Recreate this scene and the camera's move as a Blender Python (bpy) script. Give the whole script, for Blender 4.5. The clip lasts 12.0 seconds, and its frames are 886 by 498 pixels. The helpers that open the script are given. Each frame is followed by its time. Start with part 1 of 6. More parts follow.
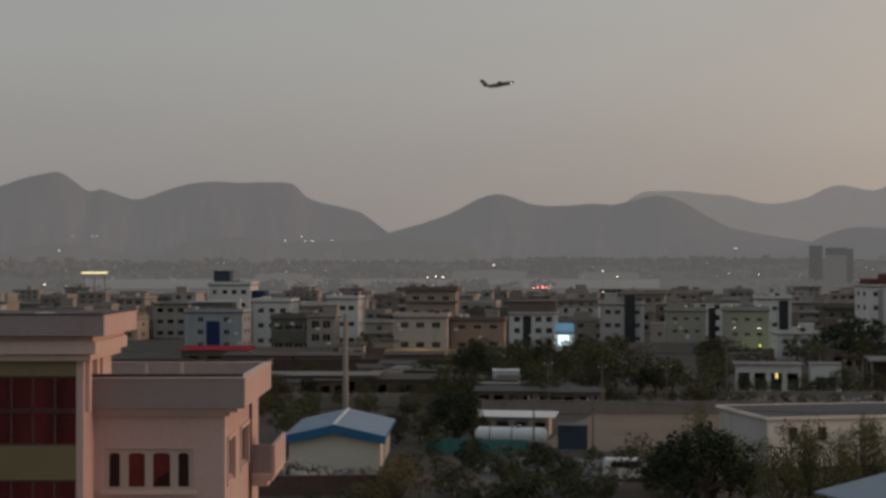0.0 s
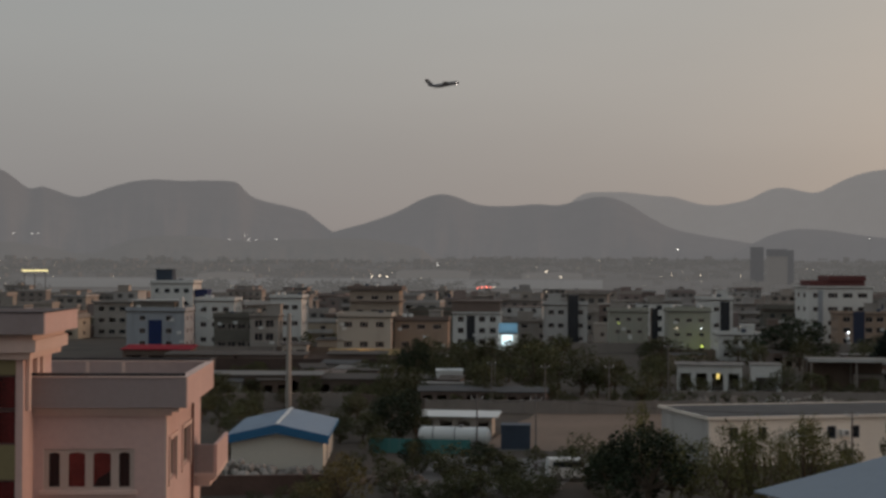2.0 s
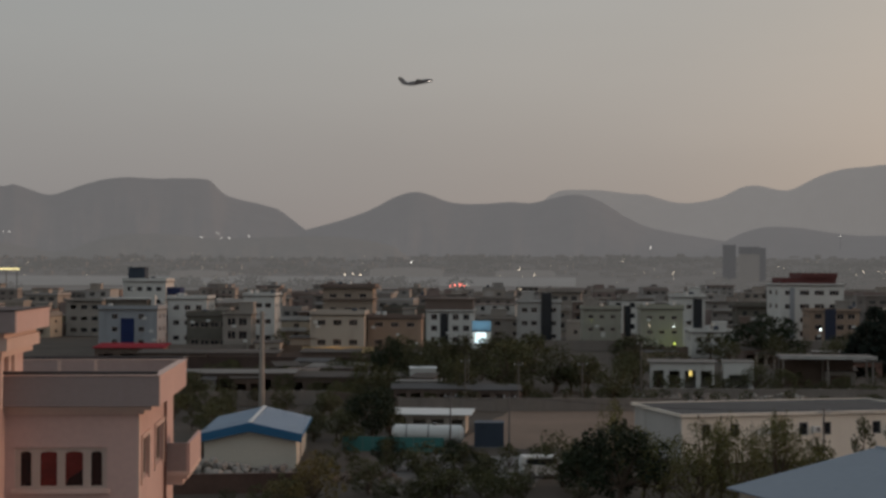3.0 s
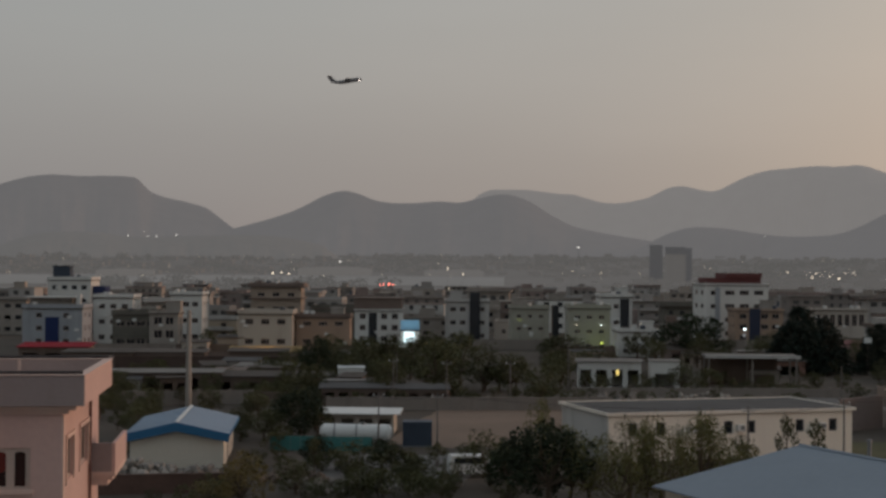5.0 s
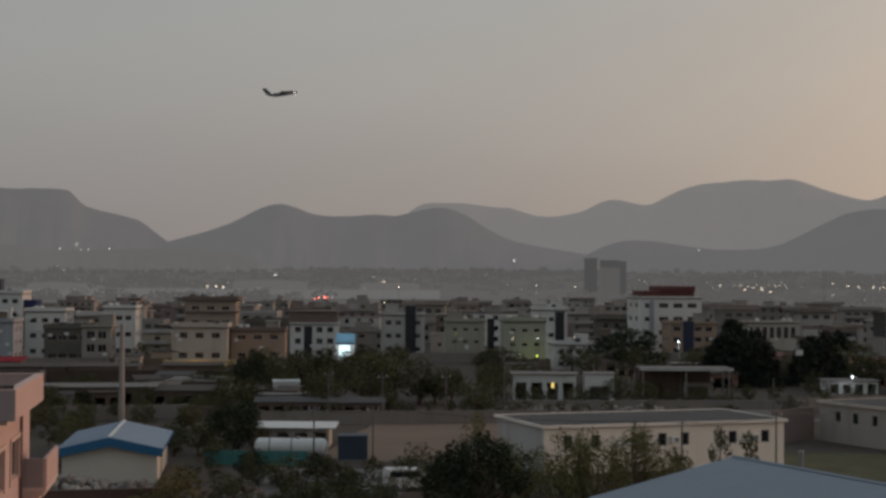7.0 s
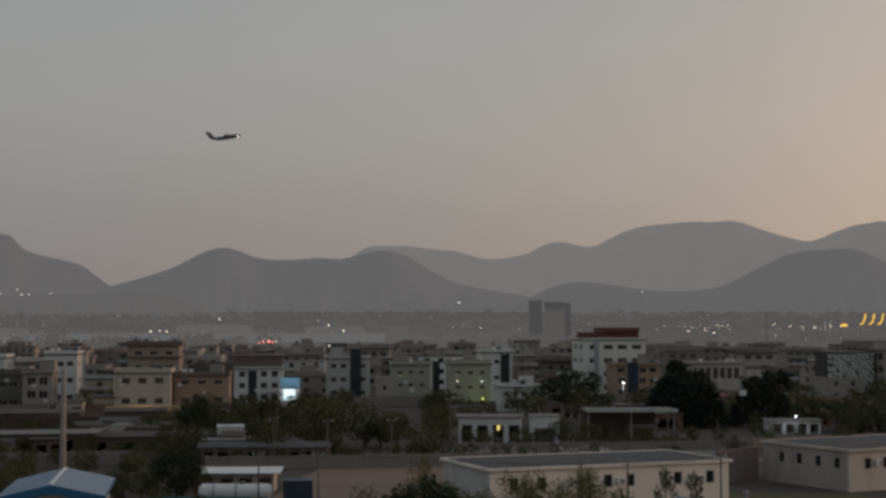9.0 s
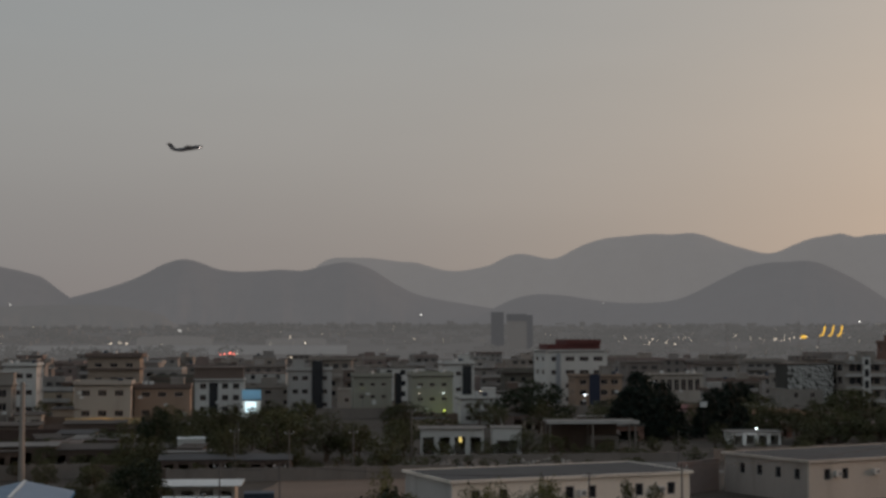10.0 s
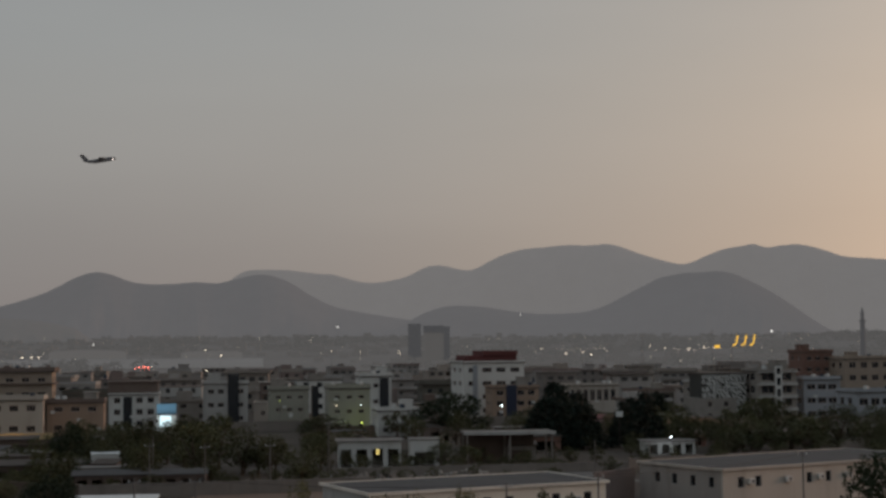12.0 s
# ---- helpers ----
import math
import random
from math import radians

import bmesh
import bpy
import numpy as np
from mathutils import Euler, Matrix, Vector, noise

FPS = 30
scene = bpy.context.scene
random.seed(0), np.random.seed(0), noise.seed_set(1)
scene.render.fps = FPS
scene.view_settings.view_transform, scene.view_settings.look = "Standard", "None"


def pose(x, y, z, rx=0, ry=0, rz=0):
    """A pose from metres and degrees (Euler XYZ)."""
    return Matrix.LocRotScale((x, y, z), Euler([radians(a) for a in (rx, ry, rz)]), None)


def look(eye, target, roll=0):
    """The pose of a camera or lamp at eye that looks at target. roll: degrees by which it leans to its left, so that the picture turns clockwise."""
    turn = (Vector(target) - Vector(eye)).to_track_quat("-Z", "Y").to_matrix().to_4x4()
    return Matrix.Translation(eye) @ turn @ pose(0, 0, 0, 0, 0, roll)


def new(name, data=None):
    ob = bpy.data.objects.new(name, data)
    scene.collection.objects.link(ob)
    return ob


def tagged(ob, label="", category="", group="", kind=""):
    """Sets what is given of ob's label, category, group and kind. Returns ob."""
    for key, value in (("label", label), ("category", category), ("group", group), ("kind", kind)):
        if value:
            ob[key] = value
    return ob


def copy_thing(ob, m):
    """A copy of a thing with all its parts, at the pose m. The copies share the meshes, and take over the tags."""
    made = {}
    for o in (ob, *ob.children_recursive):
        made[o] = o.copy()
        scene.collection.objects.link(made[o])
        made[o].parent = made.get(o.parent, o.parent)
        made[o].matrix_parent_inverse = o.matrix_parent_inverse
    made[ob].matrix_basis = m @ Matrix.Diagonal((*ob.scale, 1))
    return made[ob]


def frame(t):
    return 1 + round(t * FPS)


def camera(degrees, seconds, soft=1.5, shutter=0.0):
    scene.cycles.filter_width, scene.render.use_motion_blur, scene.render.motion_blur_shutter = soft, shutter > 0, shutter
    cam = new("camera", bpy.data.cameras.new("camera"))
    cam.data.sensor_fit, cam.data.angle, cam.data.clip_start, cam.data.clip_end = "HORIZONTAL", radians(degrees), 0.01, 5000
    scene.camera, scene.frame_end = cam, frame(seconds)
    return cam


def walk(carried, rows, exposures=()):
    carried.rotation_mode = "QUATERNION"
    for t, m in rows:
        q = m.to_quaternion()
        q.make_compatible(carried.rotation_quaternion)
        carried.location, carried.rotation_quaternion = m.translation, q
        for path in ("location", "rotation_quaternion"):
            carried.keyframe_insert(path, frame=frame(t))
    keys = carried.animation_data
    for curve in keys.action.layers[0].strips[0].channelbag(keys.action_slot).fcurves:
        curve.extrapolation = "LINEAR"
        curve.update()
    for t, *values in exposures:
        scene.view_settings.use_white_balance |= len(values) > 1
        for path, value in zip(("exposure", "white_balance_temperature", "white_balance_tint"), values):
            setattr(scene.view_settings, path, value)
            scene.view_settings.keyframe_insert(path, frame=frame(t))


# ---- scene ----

EYE = 18.0
cam = camera(33.26, 12.0, soft=3.0)
# seconds, yaw, pitch, roll: the camera turns on the spot, held by hand
ROWS = [
    (0.0, 14.309, 0.773, 0.000), (0.5, 13.822, 1.012, 0.115), (1.0, 13.186, 0.960, 0.192),
    (1.5, 12.615, 0.849, 0.273), (2.0, 12.153, 0.767, 0.282), (2.5, 11.654, 0.711, 0.258),
    (3.0, 11.125, 0.688, 0.231), (5.0, 8.375, 0.674, 0.395), (5.5, 7.655, 0.750, 0.397),
    (6.0, 7.013, 0.853, 0.392), (6.5, 6.377, 0.988, 0.351), (7.0, 5.894, 1.200, 0.353),
    (9.0, 3.762, 2.860, -0.048), (9.5, 3.037, 3.168, -0.084), (10.0, 2.298, 3.315, -0.052),
    (10.5, 1.447, 3.419, -0.012), (11.0, 0.628, 3.506, -0.062), (11.5, -0.300, 3.616, -0.180),
    (12.0, -0.925, 3.753, -0.450),
]
walk(cam, [(t, pose(0, 0, EYE, 0, 0, yaw) @ pose(0, 0, 0, 90 + pitch) @ pose(0, 0, 0, 0, 0, roll))
           for t, yaw, pitch, roll in ROWS],
     exposures=[(0.0, 0.16, 6520, 10), (3.0, 0.16, 6520, 10), (6.0, 0.13, 6480, 10), (7.0, 0.10, 6450, 10), (9.0, 0.0, 6420, 10), (10.5, -0.05, 6400, 10), (12.0, -0.07, 6390, 10)])

# ---- sky and light: dusk, the sun just down, off to the east side of the view ----
GLOW = radians(48)          # heading of the afterglow, clockwise from +y
SKY = 1.0


def build_world():
    w = bpy.data.worlds.new("dusk_sky")
    scene.world = w
    w.use_nodes = True
    nt = w.node_tree
    nt.nodes.clear()
    N, L = nt.nodes.new, nt.links.new
    out, bg = N("ShaderNodeOutputWorld"), N("ShaderNodeBackground")
    tc, sep = N("ShaderNodeTexCoord"), N("ShaderNodeSeparateXYZ")
    L(tc.outputs["Generated"], sep.inputs[0])
    # height over the horizon
    up = N("ShaderNodeValToRGB")
    up.color_ramp.interpolation = "B_SPLINE"
    e = up.color_ramp.elements
    e[0].position, e[0].color = 0.0, (0.225, 0.205, 0.200, 1)
    e[1].position, e[1].color = 1.0, (0.30, 0.35, 0.40, 1)
    for p, c in ((0.05, (0.248, 0.236, 0.229)), (0.12, (0.314, 0.310, 0.300)), (0.20, (0.324, 0.338, 0.334)), (0.42, (0.295, 0.330, 0.355))):
        k = e.new(p)
        k.color = (*c, 1)
    L(sep.outputs[2], up.inputs[0])
    # the afterglow round the place where the sun went down
    dot = N("ShaderNodeVectorMath")
    dot.operation = "DOT_PRODUCT"
    dot.inputs[1].default_value = (math.sin(GLOW), math.cos(GLOW), 0.0)
    L(tc.outputs["Generated"], dot.inputs[0])
    warm = N("ShaderNodeValToRGB")
    warm.color_ramp.interpolation = "B_SPLINE"
    e = warm.color_ramp.elements
    e[0].position, e[0].color = 0.30, (0, 0, 0, 1)
    e[1].position, e[1].color = 1.0, (0.95, 0.58, 0.29, 1)
    for p, c in ((0.62, (0.076, 0.049, 0.027)), (0.82, (0.215, 0.135, 0.066))):
        k = e.new(p)
        k.color = (*c, 1)
    L(dot.outputs["Value"], warm.inputs[0])
    fade = N("ShaderNodeMapRange")
    fade.inputs["From Min"].default_value, fade.inputs["From Max"].default_value = 0.0, 0.55
    fade.inputs["To Min"].default_value, fade.inputs["To Max"].default_value = 1.0, 0.15
    L(sep.outputs[2], fade.inputs["Value"])
    add = N("ShaderNodeMixRGB")
    add.blend_type = "ADD"
    L(fade.outputs[0], add.inputs[0])
    L(up.outputs[0], add.inputs[1])
    L(warm.outputs[0], add.inputs[2])
    # thin high cloud and dust, barely seen
    tex, cr = N("ShaderNodeTexNoise"), N("ShaderNodeMapRange")
    mp = N("ShaderNodeMapping")
    mp.inputs["Scale"].default_value = (1.5, 1.5, 7)
    L(tc.outputs["Generated"], mp.inputs[0])
    L(mp.outputs[0], tex.inputs["Vector"])
    tex.inputs["Scale"].default_value, tex.inputs["Detail"].default_value = 2.2, 4
    cr.inputs["To Min"].default_value, cr.inputs["To Max"].default_value = 0.95, 1.05
    L(tex.outputs[0], cr.inputs["Value"])
    mul = N("ShaderNodeVectorMath")
    mul.operation = "SCALE"
    L(add.outputs[0], mul.inputs[0])
    L(cr.outputs[0], mul.inputs["Scale"])
    # a share of a clear sky with the sun low
    sky = N("ShaderNodeTexSky")
    sky.sky_type, sky.sun_disc = "NISHITA", False
    sky.sun_elevation, sky.sun_rotation = radians(1.0), GLOW
    sky.dust_density, sky.air_density = 6.0, 1.5
    s2 = N("ShaderNodeVectorMath")
    s2.operation = "SCALE"
    s2.inputs["Scale"].default_value = 0.10
    L(sky.outputs[0], s2.inputs[0])
    mix = N("ShaderNodeMixRGB")
    mix.inputs[0].default_value = 0.08
    L(mul.outputs[0], mix.inputs[1])
    L(s2.outputs[0], mix.inputs[2])
    L(mix.outputs[0], bg.inputs[0])
    bg.inputs[1].default_value = SKY
    L(bg.outputs[0], out.inputs[0])


build_world()
sun = new("sun", bpy.data.lights.new("sun", "SUN"))
sun.data.energy, sun.data.angle, sun.data.color = 1.0, radians(20), (1.0, 0.62, 0.42)
sun.matrix_world = look((math.sin(GLOW + 0.5) * 100, math.cos(GLOW + 0.5) * 100, 14), (0, 0, 0))

# ---- materials ----
MATS = {}


def mat(name, color, rough=0.85, var=0.18, scale=1.0, bump=0.15, metal=0.0, spec=0.3, stain=0.0, hue=0.0, emit=None, streak=False):
    """A weathered surface: fine grain and broad blotches on one base colour, at real size."""
    if name in MATS:
        return MATS[name]
    m = MATS[name] = bpy.data.materials.new(name)
    m.use_nodes = True
    nt = m.node_tree
    N, L = nt.nodes.new, nt.links.new
    bs = nt.nodes["Principled BSDF"]
    bs.inputs["Roughness"].default_value, bs.inputs["Metallic"].default_value = rough, metal
    bs.inputs["Specular IOR Level"].default_value = spec
    tc = N("ShaderNodeTexCoord")
    vec = tc.outputs["Object"]
    if streak:
        mp = N("ShaderNodeMapping")
        mp.inputs["Scale"].default_value = (1, 1, 0.15)
        L(vec, mp.inputs[0])
        svec = mp.outputs[0]
    else:
        svec = vec
    fine, broad = N("ShaderNodeTexNoise"), N("ShaderNodeTexNoise")
    fine.inputs["Scale"].default_value, fine.inputs["Detail"].default_value = 6.0 * scale, 5
    broad.inputs["Scale"].default_value, broad.inputs["Detail"].default_value = 0.45 * scale, 3
    L(vec, fine.inputs["Vector"])
    L(svec, broad.inputs["Vector"])
    both = N("ShaderNodeMath")
    both.operation = "MULTIPLY_ADD"
    both.inputs[1].default_value = 0.4
    L(fine.outputs[0], both.inputs[0])
    half = N("ShaderNodeMath")
    half.operation = "MULTIPLY"
    half.inputs[1].default_value = 0.6
    L(broad.outputs[0], half.inputs[0])
    L(half.outputs[0], both.inputs[2])
    rng = N("ShaderNodeMapRange")
    rng.inputs["From Min"].default_value, rng.inputs["From Max"].default_value = 0.3, 0.7
    rng.inputs["To Min"].default_value, rng.inputs["To Max"].default_value = 1 - var, 1 + var
    L(both.outputs[0], rng.inputs["Value"])
    sc = N("ShaderNodeVectorMath")
    sc.operation = "SCALE"
    L(rng.outputs[0], sc.inputs["Scale"])
    col = N("ShaderNodeRGB")
    col.outputs[0].default_value = (*color, 1)
    src = col.outputs[0]
    if hue:
        oi, hs = N("ShaderNodeObjectInfo"), N("ShaderNodeHueSaturation")
        r2 = N("ShaderNodeMapRange")
        r2.inputs["To Min"].default_value, r2.inputs["To Max"].default_value = 1 - hue, 1 + hue
        L(oi.outputs["Random"], r2.inputs["Value"])
        L(r2.outputs[0], hs.inputs["Value"])
        L(src, hs.inputs["Color"])
        src = hs.outputs[0]
    if stain:
        big, ramp, mx = N("ShaderNodeTexNoise"), N("ShaderNodeMapRange"), N("ShaderNodeMixRGB")
        big.inputs["Scale"].default_value, big.inputs["Detail"].default_value = 0.9 * scale, 6
        L(svec, big.inputs["Vector"])
        ramp.inputs["From Min"].default_value, ramp.inputs["From Max"].default_value = 0.52, 0.72
        ramp.inputs["To Max"].default_value = stain
        L(big.outputs[0], ramp.inputs["Value"])
        L(ramp.outputs[0], mx.inputs[0])
        L(src, mx.inputs[1])
        mx.inputs[2].default_value = (color[0] * 0.45, color[1] * 0.42, color[2] * 0.38, 1)
        src = mx.outputs[0]
    L(src, sc.inputs[0])
    L(sc.outputs[0], bs.inputs["Base Color"])
    if bump:
        bp = N("ShaderNodeBump")
        bp.inputs["Strength"].default_value, bp.inputs["Distance"].default_value = bump, 0.03
        L(fine.outputs[0], bp.inputs["Height"])
        L(bp.outputs[0], bs.inputs["Normal"])
    if emit:
        bs.inputs["Emission Color"].default_value, bs.inputs["Emission Strength"].default_value = (*emit[0], 1), emit[1]
    return m


def lamp_mat(name, color, strength):
    if name in MATS:
        return MATS[name]
    m = MATS[name] = bpy.data.materials.new(name)
    m.use_nodes = True
    nt = m.node_tree
    nt.nodes.clear()
    o, em = nt.nodes.new("ShaderNodeOutputMaterial"), nt.nodes.new("ShaderNodeEmission")
    em.inputs[0].default_value, em.inputs[1].default_value = (*color, 1), strength
    nt.links.new(em.outputs[0], o.inputs[0])
    return m


def haze_glow_mat(name, color, glow, glow_strength, scale):
    """Bare rock and other distant surfaces; the added glow paints in the dusty haze."""
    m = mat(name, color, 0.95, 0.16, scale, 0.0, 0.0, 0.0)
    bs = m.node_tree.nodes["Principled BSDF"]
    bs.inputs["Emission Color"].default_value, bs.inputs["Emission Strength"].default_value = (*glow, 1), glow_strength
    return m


PINK = mat("pink_plaster", (0.56, 0.39, 0.352), 0.85, 0.10, 0.8, 0.12, stain=0.15, streak=True)
PINK_TRIM = mat("pale_pink_trim", (0.62, 0.46, 0.40), 0.8, 0.08, 1.0, 0.08)
OLIVE = mat("olive_band", (0.20, 0.165, 0.085), 0.7, 0.1)
# darker, greyer copy of the pink: shade of unlit faces put into the colour
PINK_SHADED = mat("weathered_shaded_pink", (0.30, 0.245, 0.24), 0.8, 0.10, 1.0, 0.1, stain=0.2, streak=True)
CAP = mat("dark_coping", (0.05, 0.04, 0.04), 0.6, 0.2)
# strong upright tone streaks paint in reflections and curtain folds of the glazing
REDGLASS = mat("red_tinted_glass", (0.105, 0.012, 0.012), 0.08, 0.75, 2.2, 0.0, spec=0.8, streak=True)
REDPANE = mat("red_curtained_pane", (0.17, 0.026, 0.022), 0.12, 0.35, 1.5, 0.0, spec=0.8)
DARKRED = mat("dark_red_glass", (0.036, 0.013, 0.012), 0.10, 0.3, 1.5, 0.0, spec=0.8)
FRAME_PALE = mat("pale_window_frame", (0.48, 0.38, 0.33), 0.6, 0.06)
FRAME_RED = mat("dark_red_mullion", (0.10, 0.05, 0.045), 0.5, 0.06)
GLASS = mat("dark_window_glass", (0.020, 0.022, 0.026), 0.08, 0.1, 1.0, 0.0, spec=0.7)
WHITE = mat("white_plaster", (0.60, 0.590, 0.558), 0.85, 0.10, 0.6, 0.1, stain=0.25, streak=True)
CREAMW = mat("cream_wall", (0.76, 0.69, 0.60), 0.85, 0.08, 0.6, 0.1, stain=0.12, streak=True)
CREAM = mat("cream_plaster", (0.43, 0.385, 0.335), 0.85, 0.10, 0.6, 0.1, stain=0.25, streak=True)
ORANGE = mat("orange_plaster", (0.33, 0.238, 0.178), 0.85, 0.12, 0.6, 0.1, stain=0.25, streak=True)
BROWN = mat("brown_brick", (0.175, 0.132, 0.112), 0.9, 0.18, 1.0, 0.2, stain=0.3)
TAN = mat("tan_brick", (0.34, 0.275, 0.22), 0.9, 0.14, 1.0, 0.2, stain=0.3)
GREYBLUE = mat("grey_blue_plaster", (0.33, 0.345, 0.365), 0.85, 0.12, 0.6, 0.1, stain=0.3, streak=True)
OLIVEDARK = mat("olive_concrete", (0.135, 0.125, 0.105), 0.9, 0.2, 1.0, 0.2, stain=0.4)
YELLOWGREEN = mat("yellow_green_plaster", (0.325, 0.318, 0.265), 0.85, 0.1, 0.6, 0.1, stain=0.25, streak=True)
BRICKRED = mat("red_brown_brick", (0.20, 0.115, 0.09), 0.9, 0.18, 1.0, 0.2, stain=0.3)
CONCRETE = mat("bare_concrete", (0.30, 0.272, 0.243), 0.9, 0.18, 1.0, 0.2, stain=0.35)
PALEGREY = mat("pale_grey_plaster", (0.44, 0.425, 0.402), 0.88, 0.12, 0.6, 0.1, stain=0.35, streak=True)
SAND = mat("sand_plaster", (0.42, 0.35, 0.27), 0.88, 0.12, 0.6, 0.1, stain=0.35, streak=True)
DUSTPINK = mat("dusty_pink_plaster", (0.38, 0.28, 0.25), 0.88, 0.12, 0.6, 0.1, stain=0.3, streak=True)
# panes of far houses, paled and dulled to paint in the haze
HAZEGLASS = mat("hazed_window_glass", (0.060, 0.057, 0.055), 0.45, 0.2, 1.0, 0.0, spec=0.4)
DARKROOF = mat("dark_bitumen_roof", (0.075, 0.072, 0.072), 0.9, 0.25, 0.7, 0.2)
DIRTROOF = mat("mud_roof", (0.085, 0.070, 0.061), 0.95, 0.2, 0.8, 0.3, hue=0.15)
DARKPANEL = mat("dark_tinted_glazing", (0.022, 0.025, 0.030), 0.25, 0.2, 1.0, 0.0, spec=0.5)
BLUEPANEL = mat("dark_blue_cladding", (0.018, 0.026, 0.055), 0.3, 0.12, 1.0, 0.0, spec=0.5)
LIGHTBLUE = mat("light_blue_board", (0.22, 0.42, 0.58), 0.6, 0.05, emit=((0.25, 0.5, 0.7), 0.10))
REDROOF = mat("red_sheet_roof", (0.24, 0.016, 0.026), 0.85, 0.12, 1.0, 0.1, spec=0.1)
REDBROWN = mat("red_brown_tiles", (0.13, 0.045, 0.042), 0.8, 0.15)
BLUEMETAL = mat("blue_roof_sheet", (0.26, 0.32, 0.40), 0.55, 0.07, 0.5, 0.04, spec=0.4, stain=0.1)
BLUETRIM = mat("blue_fascia", (0.028, 0.125, 0.25), 0.45, 0.06)
GREYMETAL = mat("blue_grey_roof_sheet", (0.195, 0.228, 0.268), 0.6, 0.06, 0.4, 0.04, spec=0.3, stain=0.12)
SHEDWALL = mat("cream_panel_wall", (0.58, 0.53, 0.45), 0.7, 0.06, 0.5, 0.05, stain=0.1, streak=True)
SOIL = mat("dry_soil", (0.072, 0.057, 0.045), 0.97, 0.35, 0.25, 0.4, stain=0.4)
FIELD = mat("bare_brown_field", (0.19, 0.135, 0.102), 0.97, 0.2, 0.2, 0.4)
ROAD = mat("dusty_asphalt", (0.165, 0.152, 0.143), 0.9, 0.2, 0.4, 0.2)
MUDWALL = mat("mud_wall", (0.142, 0.106, 0.086), 0.95, 0.2, 0.8, 0.3, stain=0.3, hue=0.1)
GREYWALL = mat("grey_compound_wall", (0.225, 0.195, 0.172), 0.92, 0.15, 0.7, 0.2, stain=0.35, streak=True)
TEAL = mat("teal_sheet_fence", (0.05, 0.17, 0.16), 0.6, 0.15)
TANKWHITE = mat("white_tank_paint", (0.62, 0.62, 0.60), 0.5, 0.08, stain=0.2)
STEEL = mat("dull_grey_steel", (0.20, 0.20, 0.20), 0.6, 0.15, metal=0.3)
POLE = mat("concrete_pole", (0.15, 0.137, 0.13), 0.9, 0.15)
NAVY = mat("navy_container", (0.045, 0.06, 0.085), 0.6, 0.15, stain=0.3)
BARK = mat("bark", (0.10, 0.075, 0.055), 0.95, 0.3, 3.0, 0.4)
LEAF = mat("leaf_green", (0.066, 0.067, 0.028), 0.8, 0.35, 0.6, 0.0, hue=0.25)
LEAFDARK = mat("leaf_dark_green", (0.021, 0.031, 0.013), 0.8, 0.3, 0.6, 0.0, hue=0.2)
LEAFPALE = mat("leaf_pale_olive", (0.120, 0.114, 0.042), 0.8, 0.35, 0.6, 0.0, hue=0.2)
LEAFYELLOW = mat("leaf_yellow_brown", (0.15, 0.115, 0.042), 0.8, 0.35, 0.6, 0.0, hue=0.15)
NEEDLE = mat("pine_needle", (0.014, 0.022, 0.015), 0.85, 0.3, 0.6, 0.0, hue=0.2)
PLANE = mat("aircraft_grey", (0.16, 0.155, 0.16), 0.5, 0.05)
HAZEGREY = mat("pale_dusty_block", (0.195, 0.18, 0.166), 0.95, 0.14, 0.2, 0.0)
WARMLIGHT = lamp_mat("warm_lamp", (1.0, 0.84, 0.62), 2.5)
COOLLIGHT = lamp_mat("cool_lamp", (0.85, 0.95, 1.0), 6.0)
FARLAMP = lamp_mat("hill_lamp", (1.0, 0.96, 0.88), 1.6)
REDLIGHT = lamp_mat("red_lamp", (1.0, 0.18, 0.12), 4.0)
GOLDLIGHT = lamp_mat("gold_lamp", (1.0, 0.58, 0.07), 1.1)
YELLOWWIN = lamp_mat("lit_window", (0.95, 0.72, 0.22), 0.9)
SHOPLIGHT = lamp_mat("shop_light", (0.75, 0.95, 1.0), 1.3)
GREENGLOW = lamp_mat("green_yellow_lamp", (0.75, 0.9, 0.15), 1.2)


# ---- mesh helpers ----
def box(bm, x0, x1, y0, y1, z0, z1, mi=0):
    v = [bm.verts.new(p) for p in ((x0, y0, z0), (x1, y0, z0), (x1, y1, z0), (x0, y1, z0), (x0, y0, z1), (x1, y0, z1), (x1, y1, z1), (x0, y1, z1))]
    for q in ((3, 2, 1, 0), (4, 5, 6, 7), (0, 1, 5, 4), (1, 2, 6, 5), (2, 3, 7, 6), (3, 0, 4, 7)):
        bm.faces.new([v[i] for i in q]).material_index = mi
    return bm


def boxes(*rows):
    bm = bmesh.new()
    for r in rows:
        box(bm, *r)
    return bm


def prism(bm, ring, a, b, axis="y", mi=0):
    """A closed outline of (u, z) pushed from a to b along y or x, or of (x, y) along z."""
    def at(p, k):
        return (p[0], k, p[1]) if axis == "y" else (k, p[0], p[1]) if axis == "x" else (p[0], p[1], k)
    lo, hi = [bm.verts.new(at(p, a)) for p in ring], [bm.verts.new(at(p, b)) for p in ring]
    n = len(ring)
    for i in range(n):
        bm.faces.new((lo[i], lo[(i + 1) % n], hi[(i + 1) % n], hi[i])).material_index = mi
    bm.faces.new(lo[::-1]).material_index = mi
    bm.faces.new(hi).material_index = mi
    bmesh.ops.recalc_face_normals(bm, faces=bm.faces)
    return bm


